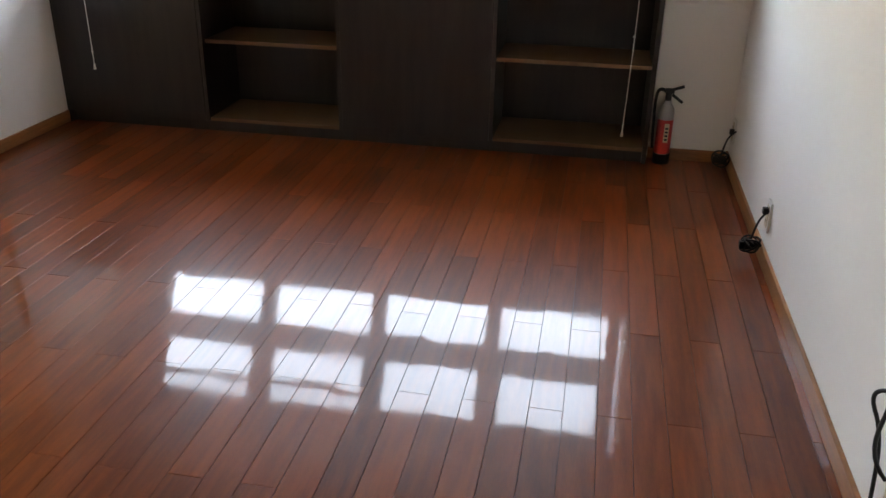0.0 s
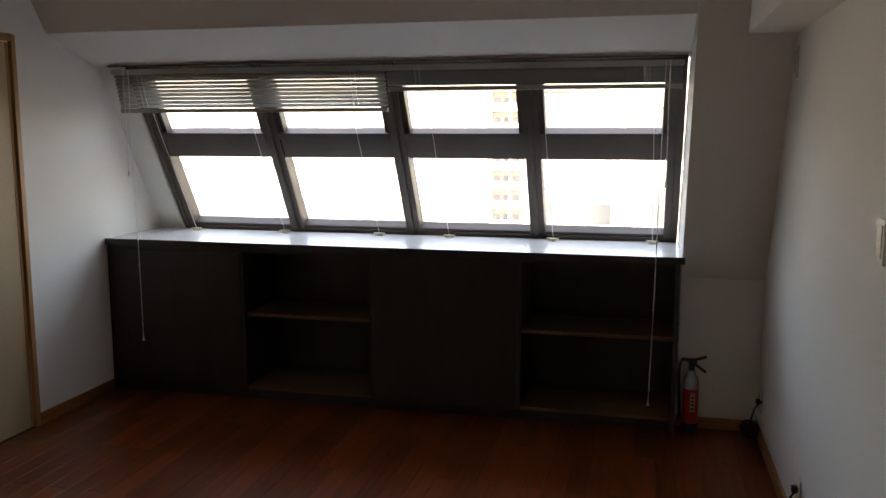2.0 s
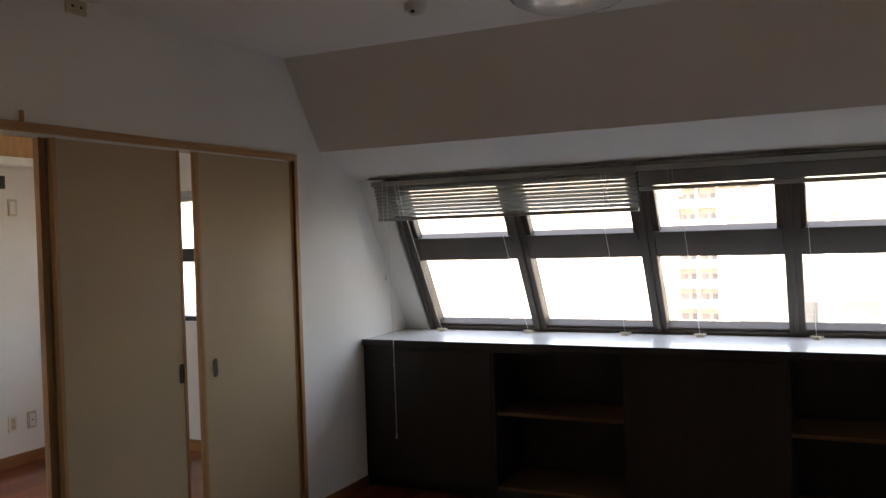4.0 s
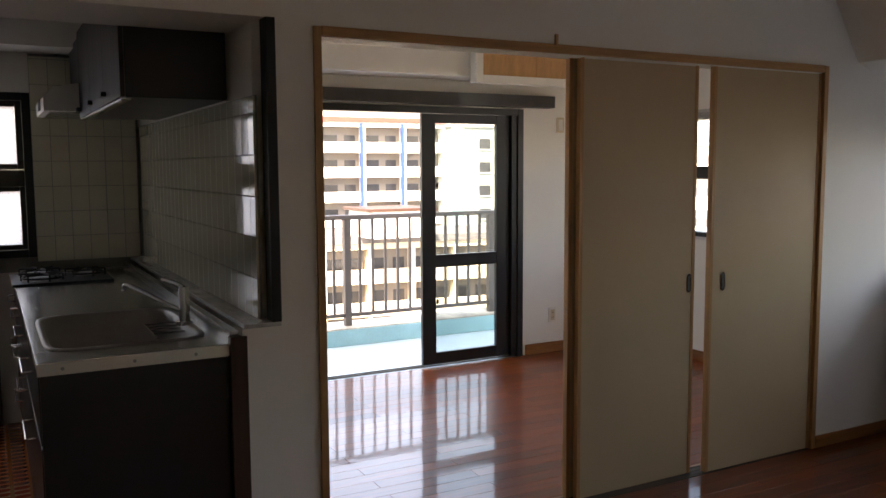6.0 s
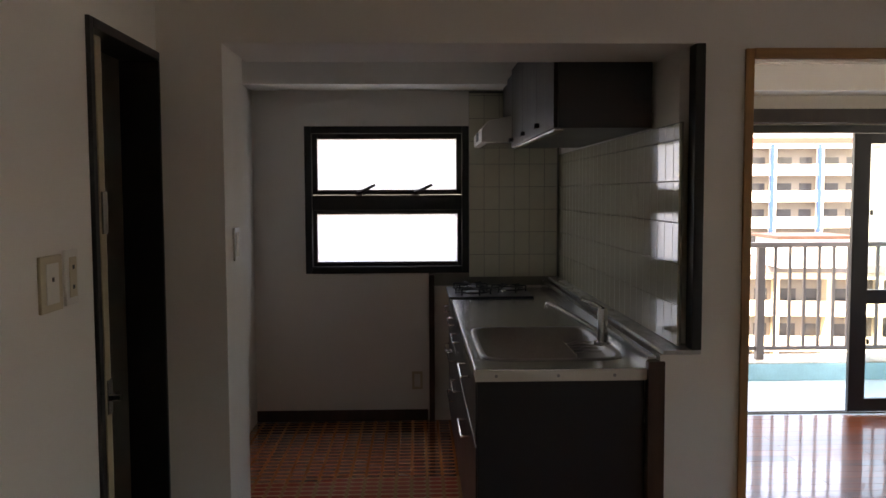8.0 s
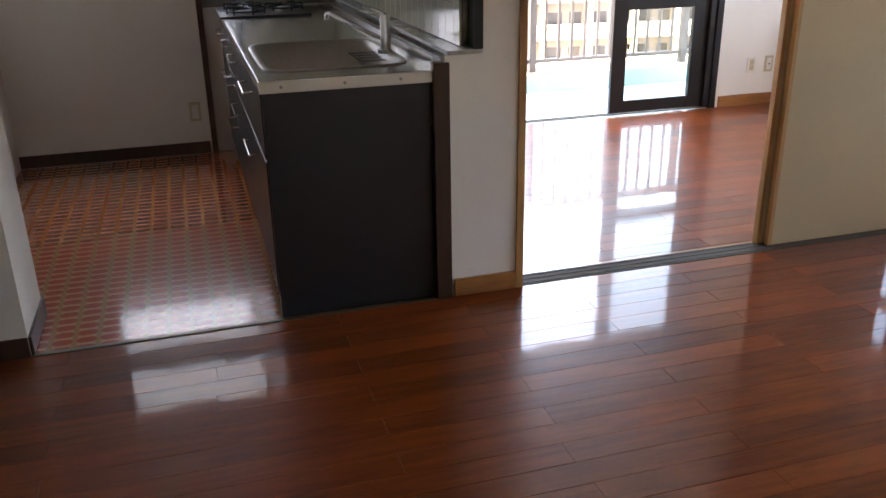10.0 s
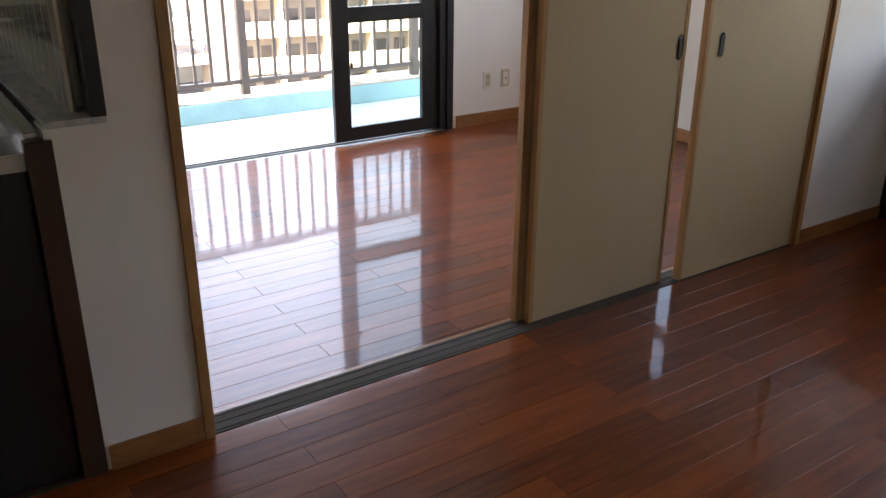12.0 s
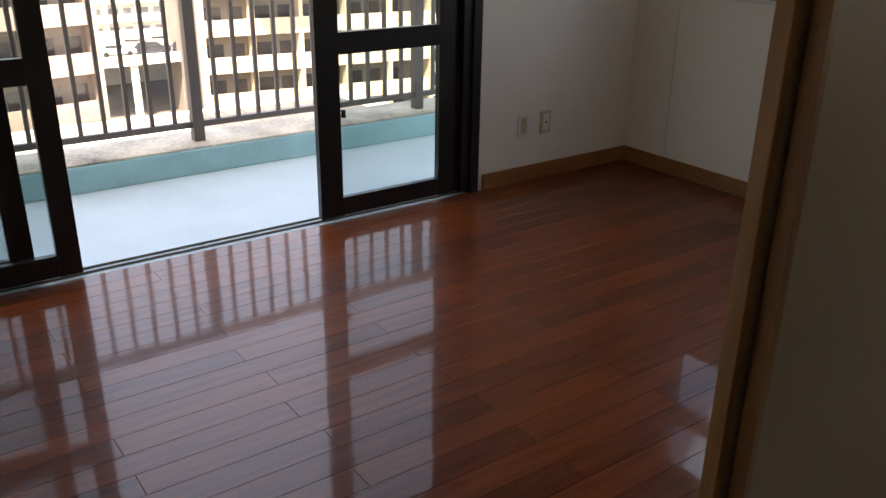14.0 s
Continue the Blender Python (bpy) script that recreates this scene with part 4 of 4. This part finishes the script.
for bx, by in ((-0.12, -0.10), (0.13, -0.10), (0.0, 0.13)):
    bm = bmesh.new()
    bmesh.ops.create_cone(bm, cap_ends=True, segments=24, radius1=0.05, radius2=0.04, depth=0.02, matrix=Matrix.Translation((bx, by, 0.022)))
    mesh_object("burner", bm, GREY, sto)
    bm = bmesh.new()
    for k in range(6):
        a = k * math.pi / 3 + 0.3
        p0, p1 = Vector((bx + 0.03 * math.cos(a), by + 0.03 * math.sin(a), 0.05)), Vector((bx + 0.105 * math.cos(a), by + 0.105 * math.sin(a), 0.05))
        add_tube(bm, p0, p1, 0.005, 6)
        add_tube(bm, p1, p1 + Vector((0, 0, -0.038)), 0.005, 6)
    for k in range(16):
        a, b = k * math.pi / 8, (k + 1) * math.pi / 8
        add_tube(bm, (bx + 0.1 * math.cos(a), by + 0.1 * math.sin(a), 0.03), (bx + 0.1 * math.cos(b), by + 0.1 * math.sin(b), 0.03), 0.005, 6)
    mesh_object("grate", bm, BLACK, sto)
tagged(sto, "black gas hob with three wire grates on the worktop", "hob")
cup = base("wall_cupboard", -3.12, TW - 0.005, 1.765)
boxes("body", [((-1.48, -0.372, 0.0), (0.0, 0.0, 0.44))], BLACKP, cup, bevel=0.002)
for k in range(3):
    d = base("door")
    d.parent = cup
    boxes("panel", [((-1.48 + k * 0.493 + 0.002, -0.39, 0.002), (-1.48 + (k + 1) * 0.493 - 0.002, -0.374, 0.438))], ESPRESSO, d, bevel=0.002)
    boxes("handle", [((-1.48 + k * 0.493 + 0.03, -0.412, 0.03), (-1.48 + k * 0.493 + 0.10, -0.3905, 0.05))], BLACK, d, bevel=0.003)
boxes("light_strip", [((-1.46, -0.388, -0.010), (-0.01, -0.35, -0.001))], STEEL, cup, bevel=0.002)
tagged(cup, "dark brown wall cupboard with steel strip below", "cupboard")
hood = base("range_hood", -4.95, TW - 0.005, 1.80)
prism("canopy", [(0, 0), (-0.56, 0.0), (-0.56, 0.07), (-0.52, 0.12), (-0.38, 0.15), (0, 0.15)], -0.30, 0.345, PLASTIC, hood, bevel=0.004)
boxes("switch_panel", [((-0.06, -0.564, 0.02), (0.10, -0.5602, 0.075))], BLACK, hood, bevel=0.001)
boxes("filter", [((-0.27, -0.53, -0.008), (0.31, -0.05, -0.0005))], STEEL, hood)
boxes("duct_cover", [((-0.30, -0.372, 0.151), (0.345, 0, 0.40))], BLACKP, hood, bevel=0.002)
tagged(hood, "white range hood with small switches over the hob", "range hood")
pipe = tagged(boxes("pipe_casing", [((OX + 0.013, 0.44, 0.0), (OX + 0.05, 0.475, 0.975))], WALNUT, bevel=0.003), "narrow dark casing strip beside the kitchen unit", "casing")

# ---- balcony ----
structure(boxes("floor_balcony", [((-6.80, -1.2, -0.2), (OX - 0.16, 7.0, -0.02)), ((OX - 0.16, BW0, -0.2), (OX - 0.14, BW1, -0.02))], DECK), "pale weathered balcony floor")
kerb = structure(boxes("kerb_balcony", [((-6.79, -1.2, -0.02), (-6.435, 7.0, 0.118))], TEALP, bevel=0.01), "low teal-painted balcony kerb")
boxes("capping", [((-6.80, -1.2, 0.1185), (-6.445, 7.0, 0.13))], KERBTOP, kerb, bevel=0.005)
RX = -6.58
rail = base("balcony_railing", RX, 3.175, 0.13)
for yy in [-4.38 + 1.46 * i for i in range(6)]:
    boxes("post", [((-0.03, yy - 0.03 , 0.0), (0.03, yy + 0.03, 0.925))], RAIL, rail, bevel=0.003)
boxes("top_rail", [((-0.035, -4.4, 0.925), (0.035, 3.8, 0.965))], RAIL, rail, bevel=0.006)
boxes("bottom_rail", [((-0.018, -4.4, 0.075), (0.018, 3.8, 0.108))], RAIL, rail, bevel=0.003)
barmesh = boxes("bar", [((-0.011, -0.011, 0.109), (0.011, 0.011, 0.924))], RAIL, rail, bevel=0.002)
barmesh.location = (0, -4.38 + 0.122, 0)
for i in range(6):
    for k in range(1, 12):
        yy = -4.38 + 1.46 * i + k * 1.46 / 12
        if yy < 3.75 and not (i == 0 and k == 1):
            o = new("bar", barmesh.data)
            o.parent, o.location = rail, (0, yy, 0)
tagged(rail, "taupe painted metal balcony railing with upright bars", "railing")


# ---- the town outside ----
GZ = -23.0


def building(name, x, y, rz, width, depth, z1, storey, bay, wall, label, mode, roofm, columns=None, wide=0.25, pane=None, group="town buildings"):
    """An apartment house; its front looks along local +x at the given place. mode: balcony or punched windows."""
    r = base(name, x, y, GZ, rz)
    h = z1 - GZ
    n = max(1, int((h - 0.6) / storey))
    m = max(1, int(width / bay))
    bw = width / m
    wall_spans, win_spans = [], []
    front = -1.3 if mode == "balcony" else 0.0
    # behind balconies the body takes the second, shade-coloured material
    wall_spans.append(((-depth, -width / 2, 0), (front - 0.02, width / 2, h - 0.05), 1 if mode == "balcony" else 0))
    for i in range(n):
        zb = h - 0.6 - (i + 1) * storey
        if mode == "balcony":
            wall_spans.append(((-1.3, -width / 2, zb - 0.12), (0.0, width / 2, zb + 0.06)))
            wall_spans.append(((-0.12, -width / 2, zb + 0.061), (0.0, width / 2, zb + 1.15)))
        for k in range(m):
            yc = -width / 2 + (k + 0.5) * bw
            if mode == "balcony":
                win_spans += [((front - 0.019, yc - bw * 0.38, zb + 0.08), (front + 0.03, yc - bw * 0.05, zb + 2.0)), ((front - 0.019, yc + bw * 0.12, zb + 0.9), (front + 0.03, yc + bw * 0.38, zb + 2.0))]
            else:
                win_spans.append(((front - 0.019, yc - bw * wide, zb + 0.8), (front + 0.04, yc + bw * wide, zb + 2.1)))
                wall_spans.append(((front - 0.019, yc - bw * wide - 0.2, zb + 0.62), (front + 0.14, yc + bw * wide + 0.2, zb + 0.78)))
    if mode == "balcony":
        for k in range(m + 1):
            yc = -width / 2 + k * bw
            wall_spans.append(((-1.3, yc - 0.16, 0), (0.04, yc + 0.16, h - 0.3)))
        wall_spans.append(((-1.3, -width / 2, h - 0.6), (0.0, width / 2, h - 0.05)))
    boxes("wall", wall_spans, [wall, wall if pane else SHADEB], r)
    parts("window", win_spans, pane or WINB, r)
    boxes("roof", [((-depth - 0.2, -width / 2 - 0.2, h - 0.049), (0.25, width / 2 + 0.2, h + 0.55))], roofm, r)
    if columns:
        bm = bmesh.new()
        for c in columns:
            add_box(bm, (0.06, c - 0.17, 0), (0.34, c + 0.17, h - 0.2))
        mesh_object("drain_pipe", bm, BLUE, r)
    return tagged(r, label, "building", group)


structure(boxes("ground", [((-1500, -1500, GZ - 1), (1500, 1500, GZ))], ASPH), "grey street ground far below")
structure(boxes("facade_own", [((-5.50, -8, GZ), (-5.485, BW0, -0.2)), ((-6.8, -1.2, GZ), (1.2, 5.8, -0.21))], CONC), "concrete lower storeys of the house")
building("apartment_house", -95, 44, 0, 16.5, 12, 7.0, 3.0, 5.4, WHITEB, "white apartment house with balconies and blue drainpipes", "balcony", ROOFR, (-3.2, 2.3))
stair = building("apartment_house", -93.5, 57.5, 0, 10.0, 12, 6.6, 3.0, 10.0, GREYB, "grey-green stair wing with single small windows", "punched", CONC, wide=0.085)
boxes("corner_strip", [((0.0, -5.0, 0.0), (0.3, -3.4, 29.4))], TEALP, stair)
building("apartment_house", -88, 68, -35, 12, 10, 6.0, 3.0, 3.6, WHITEB, "white apartment house seen beside the stair wing", "balcony", CONC)
building("apartment_house", -66, 35.5, -8, 20, 10, -5.0, 2.9, 4.0, CREAMB, "cream apartment house with deep-set balconies", "balcony", ROOFG)
building("apartment_house", -55, 5.5, 8, 19, 10, -2.0, 2.9, 3.8, TANB, "tan apartment house with balconies and awnings", "balcony", CONC)
building("apartment_house", -20, 34, -90, 24, 12, 3.2, 3.0, 4.0, WHITEB, "white apartment house across the street", "punched", CONC, pane=WINL)
building("apartment_house", -52, 66, -50, 40, 12, 4.0, 3.0, 4.4, WHITEB, "white apartment block across the street corner", "balcony", CONC, pane=WINL)
building("apartment_house", 8, 40, -90, 26, 12, 2.6, 3.0, 4.2, WHITEB, "white apartment house across the street with balconies", "balcony", CONC, pane=WINL)
building("apartment_tower", -17, 130, -90, 12, 12, 14.0, 3.0, 3.0, PINKB, "distant pinkish tower block", "balcony", CONC, pane=WINL)
building("apartment_house", -150, 40, 0, 70, 14, -2.0, 3.0, 5.0, WHITEB, "distant pale apartment block", "balcony", CONC, pane=WINL)

hut = base("stair_head", -66.5, 31.3, -4.45)
boxes("wall", [((-2.6, -2.7, 0.0), (2.6, 2.7, 2.25))], WHITEB, hut)
# the shade under the eave is put into the slab's dark colour
boxes("roof", [((-3.0, -3.15, 2.2505), (3.0, 3.15, 2.50))], WALNUT, hut, bevel=0.03)
tagged(hut, "white stair head with thin flat roof coloured dark for eave shade", "stair head")

# parking deck
pd = base("parking_deck", -110, 32, GZ)
boxes("slab", [((-16, -9, 6.6), (8, 11, 7.3)), ((7.8, -9, 7.3), (8, 11, 7.75))], WHITEB, pd)
parts("column", [((7.0, y - 0.35, 0), (7.7, y + 0.35, 6.6)) for y in (-8, -2.0, 4.0, 10)], WHITEB, pd)
boxes("rear_wall", [((-16, -9, 0), (-15.6, 11, 6.6))], CONC, pd)
tagged(pd, "white concrete parking deck with cars on its roof", "parking deck")


def car(x, y, z, rz, paint, tall=1.45):
    r = base("car", x, y, z, rz)
    bm = bmesh.new()
    side = [(-2.1, 0.3), (2.1, 0.3), (2.15, 0.75), (1.2, 0.92), (0.6, tall), (-1.5, tall), (-2.05, 0.95)]
    a = [bm.verts.new((u, -0.82, v)) for u, v in side]
    b = [bm.verts.new((u, 0.82, v)) for u, v in side]
    bm.faces.new(a)
    bm.faces.new(b[::-1])
    for i in range(len(side)):
        bm.faces.new((a[i], b[i], b[(i + 1) % len(side)], a[(i + 1) % len(side)]))
    bmesh.ops.recalc_face_normals(bm, faces=bm.faces)
    mesh_object("body", bm, paint, r, bevel=0.08)
    boxes("window", [((-1.35, -0.835, 0.98), (0.6, 0.835, tall - 0.12)), ((0.75, -0.7, 0.95), (1.0, 0.7, 1.12))], WINB, r, bevel=0.03)
    for u in (-1.3, 1.35):
        for v in (-0.83, 0.63):
            bm = bmesh.new()
            add_tube(bm, (u, v, 0.31), (u, v + 0.2, 0.31), 0.31, 14)
            mesh_object("tyre", bm, BLACK, r)
    return tagged(r, "parked car seen from high above", "car", "parked cars")


for cx, cy, cz, rz, p, tall in ((-112, 27.5, 7.3, 80, CARW, 1.9), (-109, 32.5, 7.3, 70, CARW, 1.45), (-110, 36, 7.3, 75, CARW, 1.45), (-105, 33, 7.3, 80, CARD, 1.45), (-105, 37.5, 7.3, 80, CARD, 1.45), (-105.5, 29, 7.3, 85, CARW, 1.45), (-97, 30.5, 0, 85, CARD, 1.5), (-95.5, 36.5, 0, 40, CARD, 1.5), (-93, 27.0, 0, 20, CARW, 1.5)):
    car(cx, cy, GZ + cz, rz, p, tall)
low = base("low_roof", -45, 21, GZ)
boxes("wall", [((-9, -12, 0), (9, 10, 11.6))], WHITEB, low)
boxes("roof", [((-9.2, -12.2, 11.6), (9.2, 10.2, 12.0))], WHITEB, low)
parts("panel", [((-7.6 + 1.5 * i, -2.6 + 1.2 * k, 12.02), (-6.18 + 1.5 * i, -1.48 + 1.2 * k, 12.12)) for i in range(3) for k in range(9)], ROOFG, low)
tagged(low, "white low roof with dark solar panels below the balcony", "building", "town buildings")
wall_low = base("garden_wall", -88, 30, GZ)
boxes("wall", [((-0.15, -9, 0), (0.15, 9, 2.2))], WHITEB, wall_low)
tagged(wall_low, "white boundary wall beside the car park", "wall")

# ---- pieces of floors and walls ----
PW, PL = 0.0953, 0.945


def plank_mesh(w, length):
    bm = bmesh.new()
    g, c, h = 0.0006, 0.0005, 0.0
    outer = [(-w / 2 + g, -length / 2 + g), (w / 2 - g, -length / 2 + g), (w / 2 - g, length / 2 - g), (-w / 2 + g, length / 2 - g)]
    top = [bm.verts.new((x - math.copysign(c, x), y - math.copysign(c, y), h)) for x, y in outer]
    mid = [bm.verts.new((x, y, h - c)) for x, y in outer]
    low_ring = [bm.verts.new((x, y, h - 0.011)) for x, y in outer]
    bm.faces.new(top)
    for p, q in ((mid, top), (low_ring, mid)):
        for i in range(4):
            bm.faces.new((p[i], p[(i + 1) % 4], q[(i + 1) % 4], q[i]))
    bmesh.ops.recalc_face_normals(bm, faces=bm.faces)
    me = bpy.data.meshes.new("plank")
    bm.to_mesh(me)
    bm.free()
    me.materials.append(PLANK)
    return me


def lay_planks(parent, x0, x1, y0, y1, joint):
    meshes, rnd, col = {}, random.Random(5), 0
    x = x0
    while x < x1 - 0.01:
        w = min(PW, x1 - x)
        y = joint + (0.5 * PL if col % 2 else 0.0) + rnd.uniform(-0.02, 0.02) * (col % 2)
        while y > y0:
            y -= PL
        while y < y1 - 0.01:
            a, b = max(y, y0), min(y + PL, y1)
            if b - a > 0.02:
                key = (round(w, 4), round(b - a, 3))
                if key not in meshes:
                    meshes[key] = plank_mesh(w, b - a)
                o = new("plank", meshes[key])
                o.location = (x + w / 2, (a + b) / 2, rnd.uniform(-0.0001, 0.0001))
                o.rotation_euler = (rnd.uniform(-0.0004, 0.0004), rnd.uniform(-0.0006, 0.0006), 0)
                o.parent = parent
            y += PL
        x += PW
        col += 1


lay_planks(bpy.data.objects["floor"], WX, EX, SY, 5.03, 2.665)
lay_planks(bpy.data.objects["floor_bedroom"], OX, WB, 1.42, NB, 2.963)


def tile_mesh(w, h):
    bm = bmesh.new()
    add_box(bm, (-w / 2 + 0.0012, -0.008, -h / 2 + 0.0012), (w / 2 - 0.0012, 0.0, h / 2 - 0.0012))
    bmesh.ops.bevel(bm, geom=[e for e in bm.edges if all(v.co.y < -0.004 for v in e.verts)], offset=0.0015, segments=1, affect="EDGES")
    me = bpy.data.meshes.new("tile")
    bm.to_mesh(me)
    bm.free()
    me.materials.append(TILE)
    return me


def lay_tiles(parent, place, width, height, tw, th):
    """Tiles on a wall; place: a pose whose -y looks out of the wall, from its lower corner along x and z."""
    cache, rnd = {}, random.Random(9)
    for i in range(math.ceil(width / tw - 0.01)):
        for k in range(math.ceil(height / th - 0.01)):
            w, h = min(tw, width - i * tw), min(th, height - k * th)
            key = (round(w, 3), round(h, 3))
            if key not in cache:
                cache[key] = tile_mesh(w, h)
            o = new("tile", cache[key])
            o.matrix_world = place @ pose(i * tw + w / 2, 0, k * th + h / 2, rnd.uniform(-0.25, 0.25), 0, rnd.uniform(-0.25, 0.25))
            o.parent = parent


side = structure(boxes("wall_tiled_side", [((OX + 0.001, TW + 0.004, 0.957), (WX - 0.061, TW + 0.0115, 1.76))], GROUT), "cream glazed tile wall beside the worktop")
lay_tiles(side, pose(OX + 0.012, TW + 0.004, 0.957), WX - 0.061 - OX - 0.012, 0.80, 0.099, 0.148)
rear = structure(boxes("wall_tiled_back", [((OX + 0.001, 0.706, 0.90), (OX + 0.006, TW, 2.17)), ((OX + 0.001, 0.44, 0.90), (OX + 0.006, 0.706, 0.984))], GROUT), "cream glazed tile wall behind the hob")
lay_tiles(rear, pose(OX + 0.006, 0.706, 0.957, 0, 0, 90), 0.58, 1.2, 0.099, 0.148)
